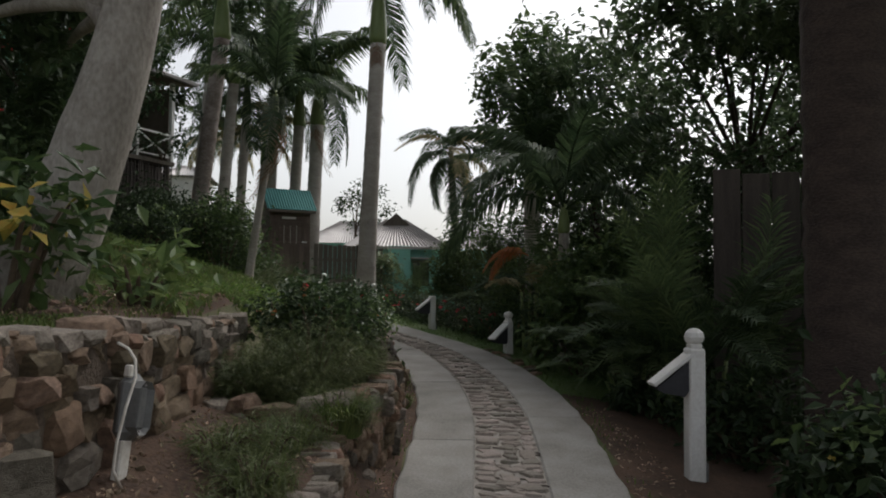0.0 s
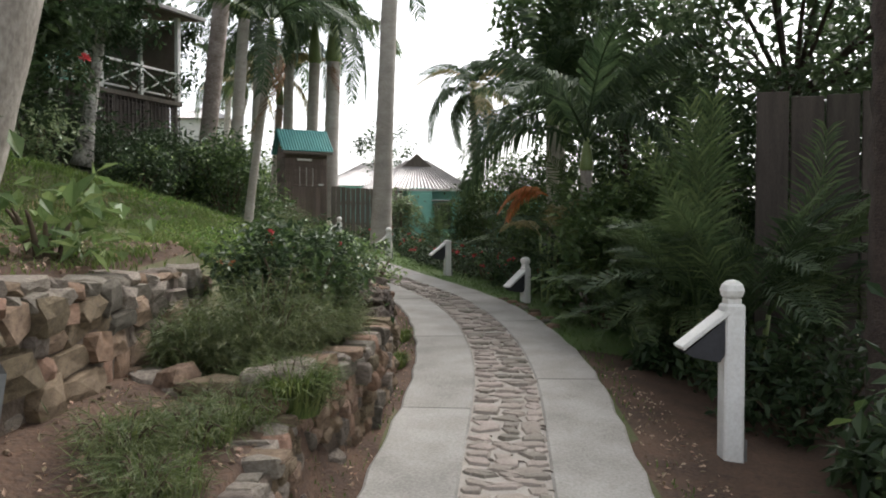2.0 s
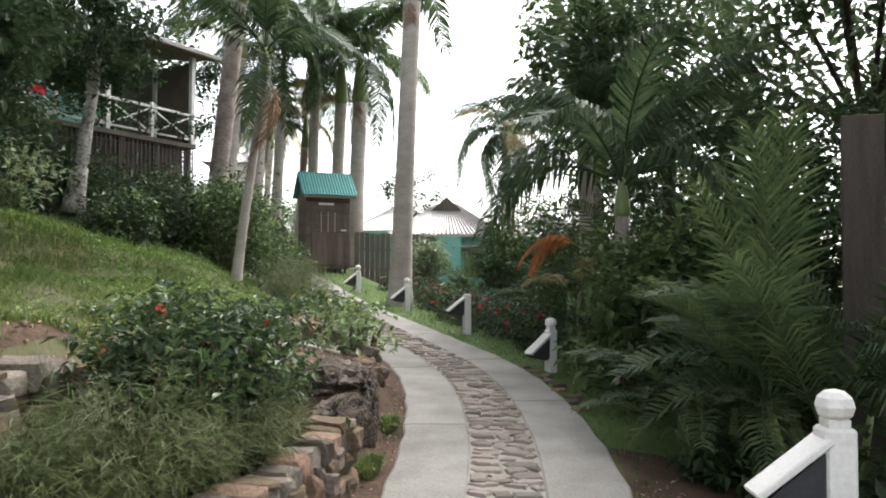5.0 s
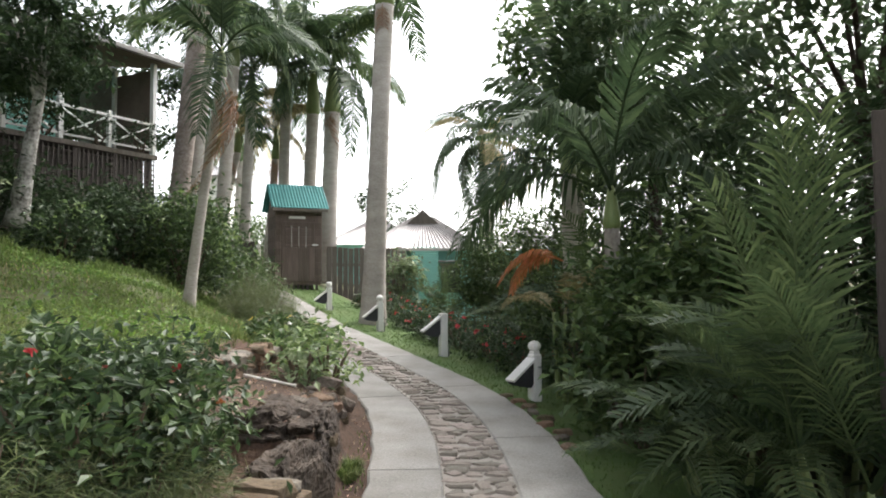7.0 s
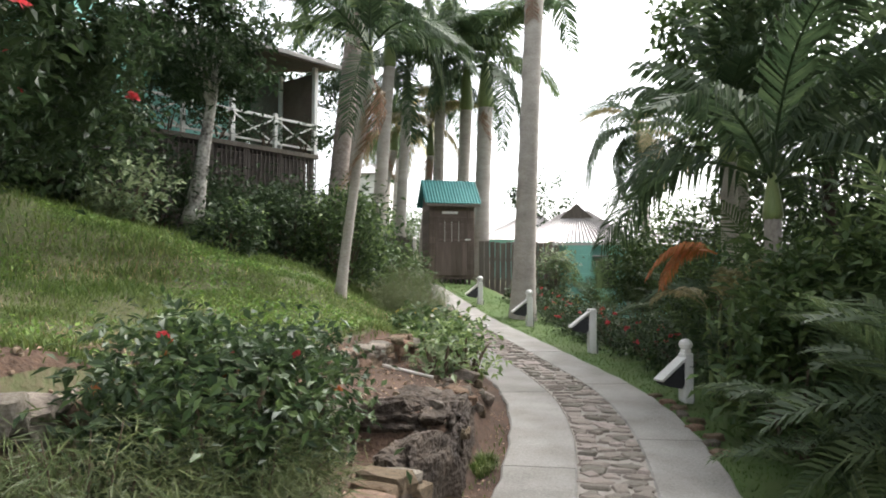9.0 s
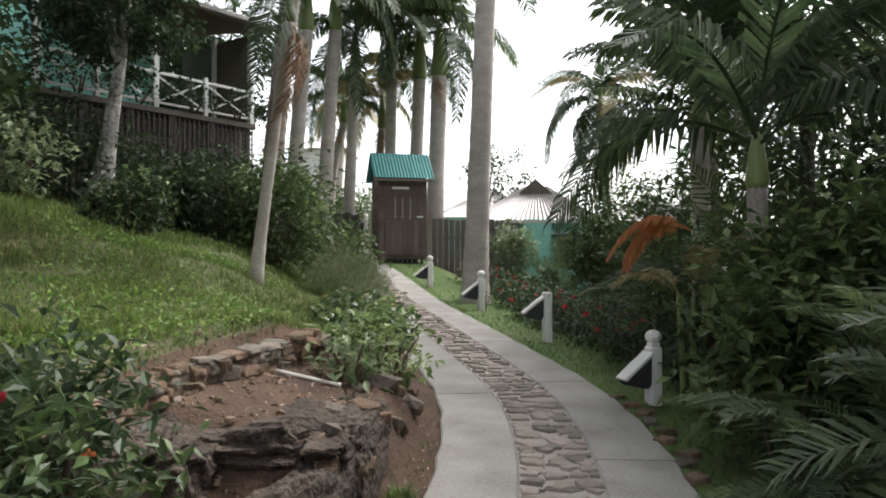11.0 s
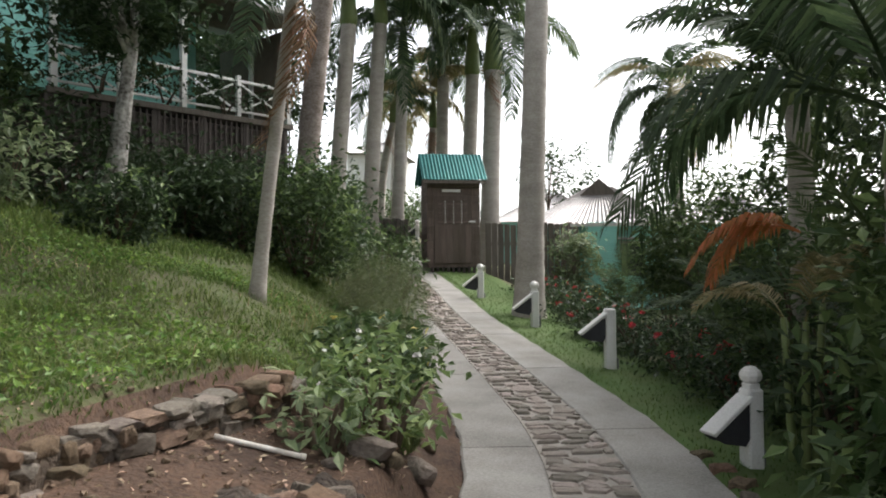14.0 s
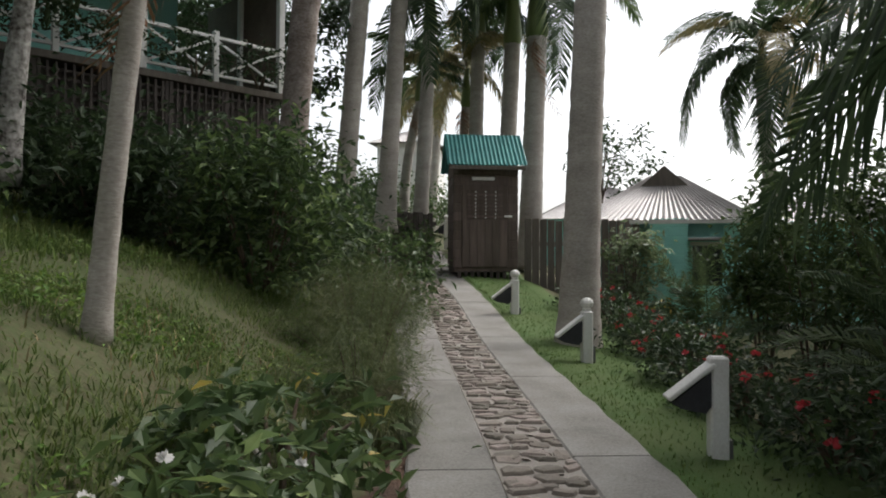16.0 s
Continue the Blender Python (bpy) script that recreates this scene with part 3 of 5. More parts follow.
# ---- palms ----
def frond_mesh(name, length, droop, leaflet, pairs, material, rng, rise=0.5, vee=0.35, hang=0.25, width=0.028, ragged=0.0):
    """A feather leaf along +x: a bowed rib and two rows of narrow leaflets."""
    t = np.linspace(0, 1, 14)
    xs, zs = length * (t - 0.18 * droop * t ** 2.4), length * (rise * t - droop * t ** 2)
    vs, fs = [], []
    for i in range(14):
        r = 0.018 * length * (1 - 0.85 * t[i]) * 0.6
        for a in (0, 1, 2):
            w = 2 * math.pi * a / 3 + 0.5
            vs.append((xs[i], r * math.cos(w), zs[i] + r * math.sin(w)))
    for i in range(13):
        for a in range(3):
            fs.append((i * 3 + a, i * 3 + (a + 1) % 3, i * 3 + 3 + (a + 1) % 3, i * 3 + 3 + a))
    for k in range(pairs):
        q = 0.12 + 0.88 * (k + 0.5) / pairs
        x, z = np.interp(q, t, xs), np.interp(q, t, zs)
        slope = math.atan2(np.interp(min(q + 0.03, 1), t, zs) - np.interp(q - 0.03, t, zs), np.interp(min(q + 0.03, 1), t, xs) - np.interp(q - 0.03, t, xs))
        ll = leaflet * (0.35 + 0.65 * math.sin(math.pi * min(1, 0.15 + q * 0.82))) * rng.uniform(0.8, 1.12)
        for s in (-1, 1):
            if rng.random() < ragged:
                continue
            fw = rng.uniform(0.5, 0.8) + 0.35 * q
            d = Vector((math.cos(slope) * fw, s * (1 - 0.25 * q), math.sin(slope) * fw + vee + rng.normal() * 0.08)).normalized()
            e = (d + Vector((0, 0, -hang * 2.2 - rng.random() * hang))).normalized()
            p0, p1 = Vector((x, 0, z)), Vector((x, 0, z)) + d * ll * 0.5
            p2 = p1 + e * ll * 0.55
            n = Vector((math.cos(slope), 0, math.sin(slope)))
            ww = width * rng.uniform(0.8, 1.2)
            b = len(vs)
            vs += [tuple(p0 - n * ww * 0.3), tuple(p0 + n * ww * 0.3), tuple(p1 + n * ww * 0.5), tuple(p1 - n * ww * 0.5), tuple(p2)]
            fs += [(b, b + 1, b + 2, b + 3), (b + 3, b + 2, b + 4)]
    me = bpy.data.meshes.new(name)
    me.from_pydata([tuple(map(float, v)) for v in vs], [], fs)
    me.materials.append(material)
    return me


prng = np.random.default_rng(11)
ROYAL_FRONDS = [frond_mesh("frond", 2.7, d, 0.75, 60, m, prng, r, 0.1, 0.6, 0.06) for d, r, m in ((0.75, 0.6, PALM_BRIGHT), (1.05, 0.55, PALM_GREEN), (0.95, 0.4, PALM_GREEN), (0.6, 0.9, PALM_BRIGHT))]
YELLOW_FRONDS = [frond_mesh("frond", 2.4, d, 0.7, 54, PALM_YELLOW, prng, r, 0.1, 0.6, 0.055) for d, r in ((1.0, 0.6), (1.15, 0.35), (0.8, 0.8))]
COCO_FRONDS = [frond_mesh("frond", 1.8, d, 0.5, 50, m, prng, r, 0.15, 0.45, 0.04) for d, r, m in ((0.6, 0.7, PALM_GREEN), (0.85, 0.55, PALM_BRIGHT), (0.8, 0.25, PALM_GREEN), (0.45, 1.0, PALM_BRIGHT))]
ARECA_FRONDS = [frond_mesh("frond", 1.5, d, 0.42, 34, m, prng, r, 0.45, 0.22, 0.03) for d, r, m in ((0.55, 0.95, PALM_BRIGHT), (0.75, 0.8, PALM_GREEN), (0.4, 1.2, PALM_BRIGHT), (0.9, 0.7, PALM_BRIGHT), (0.7, 1.0, PALM_GREEN))]
DEAD_FRONDS = [frond_mesh("dead_frond", 1.1, 1.2, 0.4, 26, PALM_DEAD, prng, 0.1, 0.0, 0.8, 0.03)]


def put_frond(meshes, parent, at, az, tilt, scale, rng, name="frond"):
    ob = new(name, meshes[int(rng.integers(len(meshes)))])
    ob.parent = parent
    ob.matrix_basis = Matrix.Translation(at) @ pose(0, 0, 0, rng.uniform(-12, 12), -tilt, math.degrees(az)) @ Matrix.Scale(scale, 4)
    return ob


def palm(x, y, z, top, r0, r1, label, fronds, n, rng, shaft=1.2, lean=(0, 0), scale=1.0, bark=None, low=-30, high=62, ring=0.035, sag=0.0):
    p = thing("palm_tree", Matrix.Translation((x, y, z)), label, "palm tree", "garden palms")
    h = top - z
    k = max(18, int(h / 0.11))
    pts = [Vector((lean[0] * (i / k) ** 1.1 + sag * math.sin(math.pi * i / k), lean[1] * (i / k), -0.15 + (h + 0.15) * i / k)) for i in range(k + 1)]
    rad = [r1 + (r0 - r1) * math.exp(-3.0 * i / k) + 0.28 * r0 * math.exp(-18.0 * i / k) for i in range(k + 1)]
    tube(pts, rad, 12, "trunk", bark or BARK_PALM, p, wobble=0.05, rings=ring, seed=int(abs(x) * 100))
    tip = pts[-1]
    if shaft:
        sp = [tip + Vector((0, 0, shaft * q)) for q in (-0.02, 0.08, 0.25, 0.5, 0.75, 1.0)]
        tube(sp, [r1 * q for q in (1.0, 1.25, 1.15, 0.95, 0.7, 0.4)], 10, "crownshaft", SHAFT, p, "smooth green crownshaft")
        tip = sp[-1]
    for i in range(n):
        f = (i + 0.5) / n
        put_frond(fronds, p, tip + Vector((0, 0, -0.12 * f)), i * 2.399 + rng.uniform(-0.3, 0.3), high + (low - high) * f, scale * rng.uniform(0.85, 1.12), rng)
    return p


palm(-1.74, 16.8, 1.0, 6.9, 0.23, 0.165, "tall royal palm with a pale ringed trunk beside the path", ROYAL_FRONDS, 14, prng, 1.7, (0.22, 0), 1.05)
palm(-4.15, 23.6, 1.9, 6.5, 0.27, 0.2, "royal palm with a thick pale trunk behind the shed", ROYAL_FRONDS, 11, prng, 1.3, (0.15, 0), 1.1)
palm(-4.9, 24.2, 2.0, 6.6, 0.22, 0.17, "royal palm with a brown-grey trunk behind the shed", ROYAL_FRONDS, 9, prng, 1.4, (0.2, 0), 1.05)
palm(-5.65, 24.4, 2.1, 6.8, 0.19, 0.15, "royal palm with a pale trunk behind the shed", ROYAL_FRONDS, 9, prng, 1.2, (0.1, 0))
palm(-6.15, 24.6, 2.2, 5.4, 0.14, 0.11, "slender palm with a hanging orange sheath", YELLOW_FRONDS, 10, prng, 0.9, (0.25, 0), 0.8)
palm(-7.35, 24.5, 2.5, 5.6, 0.15, 0.1, "slender curved palm beyond the gate", ROYAL_FRONDS, 10, prng, 0.7, (0.35, 0), 0.62, sag=-0.15)
palm(-9.0, 30.0, 3.0, 6.3, 0.16, 0.12, "distant palm against the bright sky", YELLOW_FRONDS, 10, prng, 0.8, (0.2, 0), 0.8)
palm(-10.5, 33.0, 3.4, 7.2, 0.18, 0.13, "distant tall palm against the bright sky", ROYAL_FRONDS, 11, prng, 0.9, (0.2, 0), 0.9)
palm(-5.6, 16.85, float(height(-5.6, 16.85)) - 0.05, 7.0, 0.2, 0.17, "leaning palm with a thick mottled brown trunk beside the veranda", ROYAL_FRONDS, 10, prng, 1.2, (0.55, 0), 1.0, BARK_MOTTLED)
palm(-6.8, 20.6, 2.8, 7.0, 0.2, 0.16, "palm with a grey trunk beside the veranda", ROYAL_FRONDS, 9, prng, 1.2, (0.35, 0))
palm(-6.35, 21.4, 2.6, 7.2, 0.2, 0.15, "palm with a grey trunk near the gate", ROYAL_FRONDS, 9, prng, 1.2, (0.3, 0))
palm(-6.2, 22.7, 2.5, 6.6, 0.17, 0.13, "thin palm with a grey trunk near the gate", ROYAL_FRONDS, 11, prng, 1.0, (0.2, 0))
thin = palm(-2.92, 11.32, 1.56, 4.05, 0.066, 0.052, "young palm with a thin pale trunk on the grass slope", COCO_FRONDS, 11, prng, 0.35, (0.36, 0), 0.82, high=65, low=-20)
for az in (-0.2, 0.3):
    put_frond(DEAD_FRONDS, thin, Vector((0.36, 0, 2.5)), az, -50, 0.9, prng, "dead_frond")
ARCH_FRONDS = [frond_mesh("frond", 2.0, d, 0.6, 44, m, prng, r, 0.05, 0.75, 0.042) for d, r, m in ((0.8, 0.7, PALM_GREEN), (0.7, 0.75, PALM_GREEN), (0.95, 0.75, PALM_GREEN), (0.6, 0.9, PALM_GREEN))]
palm(1.62, 10.2, 0.3, 2.2, 0.085, 0.07, "pale-trunked palm with broad dark arching fronds", ARCH_FRONDS, 12, prng, 0.4, (0.0, 0), 0.95, BARK_GREY, high=52, low=-16)
palm(0.5, 21.5, 0.6, 4.7, 0.13, 0.1, "palm with pale drooping fronds behind the cottage", YELLOW_FRONDS[:1] + ROYAL_FRONDS[1:3], 18, prng, 0.6, (-0.3, 0), 0.72, high=60, low=-50)
palm(1.55, 13.2, 0.35, 3.15, 0.13, 0.1, "palm with grey-green fronds arching towards the path", COCO_FRONDS, 15, prng, 0.35, (-0.05, 0), 1.12, high=70, low=-8)
palm(2.2, 17.0, 0.5, 3.6, 0.14, 0.11, "dark palm among the shrubs", COCO_FRONDS, 14, prng, 0.4, (-0.2, 0), 1.1, high=70, low=-30)
palm(2.78, 5.15, 0.0, 6.4, 0.3, 0.27, "thick dark ringed palm trunk beside the board fence", ROYAL_FRONDS, 14, prng, 1.3, (-0.05, 0), 1.0, BARK_DARK, ring=0.06)


def palm_clump(x, y, label, n, scale, rng, spread=0.35, meshes=None, stems=8, low=25, high=80, tall=1.0):
    z = float(height(x, y))
    p = thing("palm_clump", Matrix.Translation((x, y, z)), label, "palm", "clumping palms")
    tips = []
    for i in range(stems):
        a = i * 2.4
        b = Vector((spread * 0.5 * math.cos(a), spread * 0.5 * math.sin(a), -0.1))
        t = Vector((spread * math.cos(a), spread * math.sin(a), rng.uniform(0.25, 0.9) * scale * tall))
        tube(bend(b, t, 5, (0, 0, 0.02)), [0.03, 0.028, 0.026, 0.024, 0.022, 0.018], 6, "stem", SHAFT, p)
        tips.append(t)
    for i in range(n):
        put_frond(meshes or ARECA_FRONDS, p, tips[i % stems], i * 2.399 + rng.uniform(-0.4, 0.4), rng.uniform(low, high) - 45, scale * rng.uniform(0.75, 1.15), rng)
    return p


palm_clump(2.42, 7.0, "clumping palm with bright arching fronds over the path edge", 48, 0.78, prng, 0.4, low=48, high=88)
palm_clump(1.95, 7.75, "low clumping palm hanging towards the path edge", 30, 0.55, prng, 0.3, low=25, high=80)
palm_clump(2.75, 8.1, "clumping palm with dense feathery fronds", 34, 0.78, prng, 0.35)
palm_clump(-0.55, 20.4, "clumping palm against the cottage wall", 22, 0.75, prng, 0.3)
palm_clump(2.3, 11.8, "clumping palm behind the flowering shrubs", 28, 1.0, prng, 0.4)
palm_clump(1.5, 14.8, "clumping palm with pale feathery fronds", 24, 0.9, prng, 0.35)
palm_clump(1.3, 18.2, "clumping palm in front of the cottage", 24, 0.85, prng, 0.35)


for q, az in enumerate((-1.4, -2.2, -0.9, -1.8)):
    p_ = bpy.data.objects["palm_tree" + ("", ".001", ".004", ".005")[q]]
    put_frond(DEAD_FRONDS, p_, Vector((0.2, -0.15, (5.9, 4.6, 3.2, 3.0)[q])), az, -55, (0.7, 1.1, 0.9, 0.6)[q], prng, "dead_frond")


# ---- shrubs and trees ----
brng = np.random.default_rng(23)


def blossom_mesh(material, rng):
    """A round flower head: petals that all spring from one point."""
    vs, fs = [(0, 0, 0)], []
    for i in range(22):
        d = Vector(rng.normal(size=3))
        d.z = abs(d.z) * 0.8 - 0.15
        d.normalize()
        a = d.orthogonal().normalized() * 0.3
        b = len(vs)
        vs += [tuple(d * 0.6 + a), tuple(d * rng.uniform(0.9, 1.1)), tuple(d * 0.6 - a)]
        fs += [(0, b, b + 1), (0, b + 1, b + 2)]
    me = bpy.data.meshes.new("flower")
    me.from_pydata(vs, [], fs)
    me.materials.append(material)
    return me


BLOSSOMS = {}


def blossom(parent, at, size, material, rng):
    if material.name not in BLOSSOMS:
        BLOSSOMS[material.name] = [blossom_mesh(material, rng) for _ in range(3)]
    ob = new("flower", BLOSSOMS[material.name][int(rng.integers(3))])
    ob.parent = parent
    ob.matrix_basis = Matrix.Translation(Vector(at)) @ pose(0, 0, 0, rng.uniform(-30, 30), rng.uniform(-30, 30), rng.uniform(0, 360)) @ Matrix.Scale(size * rng.uniform(0.8, 1.25), 4)


def shrub(x, y, rad, n, leaf, material, label, rng, category="shrub", lift=None, flowers=None, clumps=40, width=0.5, droop=0.2, name="shrub", extra=None, stems=7, z=None, group=""):
    z = float(height(x, y)) if z is None else z
    s = thing(name, Matrix.Translation((x, y, z)), label, category, group)
    lift = rad[2] * 0.9 if lift is None else lift
    for i in range(stems):
        a = 2 * math.pi * i / stems + rng.uniform(-0.4, 0.4)
        q = rng.uniform(0.3, 0.75)
        tube(bend((0.05 * math.cos(a), 0.05 * math.sin(a), -0.1), (rad[0] * q * math.cos(a), rad[1] * q * math.sin(a), lift + rad[2] * rng.uniform(-0.1, 0.5)), 5, (0, 0, 0.06)), [0.022, 0.019, 0.016, 0.013, 0.01, 0.006], 5, "stem", STEM, s)
    c = cloud(rng, n, rad, clumps) + (0, 0, lift)
    c = c[c[:, 2] > 0.02]
    leaves("foliage", c, leaf, material, s, rng, width, droop)
    if extra:
        em, share, size = extra
        c2 = cloud(rng, int(n * share), rad, max(6, clumps // 2), 0.22, 0.8) + (0, 0, lift)
        leaves("young_foliage", c2[c2[:, 2] > 0.05], size, em, s, rng, width, droop)
    if flowers:
        fm, count, size = flowers
        q = rng.normal(size=(count, 3))
        q /= np.linalg.norm(q, axis=1)[:, None]
        q[:, 2] = np.abs(q[:, 2]) * 0.9
        for p in q * np.array(rad) * 1.02 + (0, 0, lift):
            blossom(s, p, size, fm, rng)
    return s


def grassy(x, y, r, h, n, material, label, rng, droop=0.5, name="grass_clump"):
    """A tussock of long thin bending blades."""
    z, n = float(height(x, y)), int(n * 1.7)
    s = thing(name, Matrix.Translation((x, y, z)), label, "grass clump")
    a = rng.uniform(0, 2 * math.pi, n)
    b = np.stack([np.cos(a), np.sin(a)], 1) * (r[0] * np.sqrt(rng.random(n)))[:, None] * 0.6
    b[:, 1] *= r[1] / r[0]
    L = h * rng.uniform(0.5, 1.15, n)
    out = b / (np.linalg.norm(b, axis=1)[:, None] + 1e-6) * rng.uniform(0.1, 1, n)[:, None] * 0.9 + rng.normal(size=(n, 2)) * 0.25
    w = 0.0036
    base = np.concatenate([b, np.full((n, 1), -0.03)], 1)
    mid = base + np.concatenate([out * (L * 0.28)[:, None], (L * 0.62)[:, None]], 1)
    tip = base + np.concatenate([out * (L * 0.75)[:, None], (L * (0.95 - droop * rng.random(n)))[:, None]], 1)
    sd = np.stack([-np.sin(a), np.cos(a), np.zeros(n)], 1) * w
    v = np.stack([base - sd, base + sd, mid + sd, mid - sd, tip], 1).reshape(-1, 3)
    i = np.arange(n) * 5
    f4, f3 = np.stack([i, i + 1, i + 2, i + 3], 1), np.stack([i + 3, i + 2, i + 4], 1)
    mesh("tuft", v, [*map(tuple, f4), *map(tuple, f3)], material, s)
    return s


def feathery(x, y, r, h, n, label, rng, material=None):
    """A soft mound of hair-fine drooping sprays."""
    z = float(height(x, y))
    s = thing("fern_mound", Matrix.Translation((x, y, z)), label, "fern", "feathery ferns")
    k = max(30, n // 60)
    a = rng.uniform(0, 2 * math.pi, k)
    q = np.sqrt(rng.random(k))
    top = np.stack([np.cos(a) * q * r[0], np.sin(a) * q * r[1], h * (1.02 - 0.55 * q ** 2) * rng.uniform(0.75, 1.15, k)], 1)
    foot = top * (0.35, 0.35, 0.0)
    for i in range(0, k, max(1, k // 14)):
        tube(bend(foot[i], top[i], 5, (0, 0, 0.05)), [0.006, 0.005, 0.005, 0.004, 0.003, 0.002], 4, "stem", STEM, s)
    j = rng.integers(0, k, n)
    t = rng.uniform(0.25, 1.05, n)[:, None]
    c = foot[j] * (1 - t) + top[j] * t + rng.normal(size=(n, 3)) * (0.045, 0.045, 0.035)
    c[:, 2] = np.maximum(c[:, 2], 0.01)
    out = np.stack([np.cos(a[j]), np.sin(a[j]), np.full(n, 0.1)], 1) * 0.9
    leaves("spray", c, 0.085, material or FEATHER, s, rng, 0.055, 0.35, spread=out)
    return s


def tree(x, y, z, top, r, label, crowns, leaf, material, n, rng, bark, lean=(0, 0, 0), sag=(0, 0, 0), limbs=7, width=0.5, flowers=None, clumps=60, droop=0.3):
    t = thing("tree", Matrix.Translation((x, y, z)), label, "tree", "garden trees")
    end = Vector((lean[0], lean[1], top - z))
    k = 14
    tube(bend((0, 0, -0.3), end, k, sag), [r * (1 - 0.45 * i / k) * (1 + 0.5 * math.exp(-5.0 * i / k)) for i in range(k + 1)], 14, "trunk", bark, t, wobble=0.07, seed=3)
    for i, (cx_, cy_, cz_, rx_, ry_, rz_) in enumerate(crowns):
        c = Vector((cx_ - x, cy_ - y, cz_ - z))
        for j in range(limbs):
            q = Vector(rng.normal(size=3))
            q.normalize()
            tube(bend(end * rng.uniform(0.8, 1.0), c + Vector((q.x * rx_, q.y * ry_, q.z * rz_)) * 0.75, 7, (0, 0, 0.15)), [r * 0.28 * (1 - 0.12 * m) for m in range(8)], 6, "limb", bark, t)
        pts = cloud(rng, n, (rx_, ry_, rz_), clumps, 0.13, 0.3) + np.array(c)
        leaves("crown", pts, leaf, material, t, rng, width, droop)
        if flowers:
            fm, count, size = flowers
            for p in cloud(rng, count, (rx_, ry_, rz_), count, 0.02, 0.9) + np.array(c):
                blossom(t, p, size * 1.3, fm, rng)
    return t


for x_, y_, r_, l_ in ((3.7, 9.7, 1.0, 1.7), (4.9, 9.0, 1.0, 1.6), (3.3, 11.2, 1.0, 1.9), (5.9, 8.6, 1.0, 1.5), (4.4, 7.9, 0.8, 1.3)):
    shrub(x_, y_, (r_, r_, r_ * 1.15), 3200, 0.13, LEAF_DARK, "tall dark broad-leaved shrub behind the board fence", brng, lift=l_, clumps=70, group="tall dark shrubbery")
# start of the walk, left
# the two crowns near z 7 are added out of view to shade the soil beds
tree(-2.5, 4.15, 1.25, 3.3, 0.25, "old tree with a thick leaning smooth grey trunk", [(-2.9, 4.9, 4.5, 1.5, 1.6, 0.9), (-4.0, 6.4, 4.0, 1.2, 1.6, 1.4), (-2.6, 6.6, 7.0, 2.2, 2.2, 0.9), (-3.0, 9.6, 7.6, 2.0, 1.8, 0.9)], 0.14, LEAF_DARK, 6500, brng, BARK_GREY, (0.77, 0.1, 0), (0.12, 0, 0), flowers=(RED, 6, 0.07))
shrub(-2.05, 3.55, (0.42, 0.35, 0.3), 260, 0.14, LEAF_MID, "broad-leaved shrub with yellow leaves on the stone wall", brng, extra=(LEAF_YELLOW, 0.14, 0.13), lift=0.42)
shrub(-1.75, 4.35, (0.3, 0.3, 0.2), 160, 0.13, LEAF_LIGHT, "low broad-leaved plant at the foot of the tree", brng, lift=0.15)
shrub(-3.4, 5.2, (0.6, 0.6, 0.45), 900, 0.1, LEAF_DARK, "dark shrub behind the leaning tree", brng)
tree(-4.4, 6.0, 2.6, 4.2, 0.1, "dark leafy tree with orange-red blossoms", [(-4.4, 5.8, 5.0, 1.5, 1.4, 1.2), (-5.4, 8.2, 5.2, 1.4, 1.5, 1.2), (-4.7, 9.0, 4.0, 0.9, 0.9, 1.2)], 0.12, LEAF_DARK, 4500, brng, BARK_DARK, flowers=(RED, 7, 0.07))
# planter by the low wall
shrub(-0.84, 5.5, (0.36, 0.4, 0.28), 2300, 0.052, LEAF_DARK, "loose small-leaved planter shrub", brng, lift=0.46, extra=(LEAF_MID, 0.35, 0.055), flowers=(RED, 4, 0.022), droop=0.0)
shrub(-0.75, 5.92, (0.28, 0.3, 0.26), 1500, 0.055, LEAF_DARK, "leafy planter shrub with pale young shoots", brng, lift=0.42, extra=(LEAF_MID, 0.5, 0.058), flowers=(ORANGE, 4, 0.02), droop=0.0)
shrub(-1.12, 5.6, (0.24, 0.28, 0.24), 800, 0.065, LEAF_DARK, "leafy shrub with tiny orange flowers", brng, lift=0.4, flowers=(ORANGE, 6, 0.025), extra=(LEAF_MID, 0.4, 0.07))
feathery(-0.88, 4.95, (0.42, 0.5), 0.5, 9000, "feathery green fern spilling over the low wall", brng)
feathery(-1.1, 4.62, (0.36, 0.24), 0.28, 6500, "low mound of fine drooping fern in the planter", brng)
feathery(-0.68, 5.55, (0.26, 0.5), 0.48, 7500, "fine feathery fern under the planter shrubs", brng)
feathery(-0.62, 4.4, (0.2, 0.24), 0.22, 2600, "bright feathery growth on the wall end", brng)
for x_, y_ in ((-0.78, 3.2), (-0.84, 3.75), (-0.72, 2.7), (-1.0, 3.5), (-0.76, 4.05)):
    feathery(x_, y_, (0.2, 0.26), 0.15, 1300, "low mound of feathery weeds on the terrace", brng)
    grassy(x_, y_ + 0.1, (0.28, 0.26), 0.16, 160, GRASS, "thin tuft of bright grass on the terrace", brng, 0.5)
grassy(-0.6, 4.35, (0.25, 0.25), 0.26, 1000, GRASS, "weeds growing over the wall end", brng)
for x_, y_ in ((-0.36, 6.9), (-0.42, 7.9), (-0.85, 9.4)):
    grassy(x_, y_, (0.12, 0.3), 0.14, 420, GRASS, "weeds along the path edge", brng)
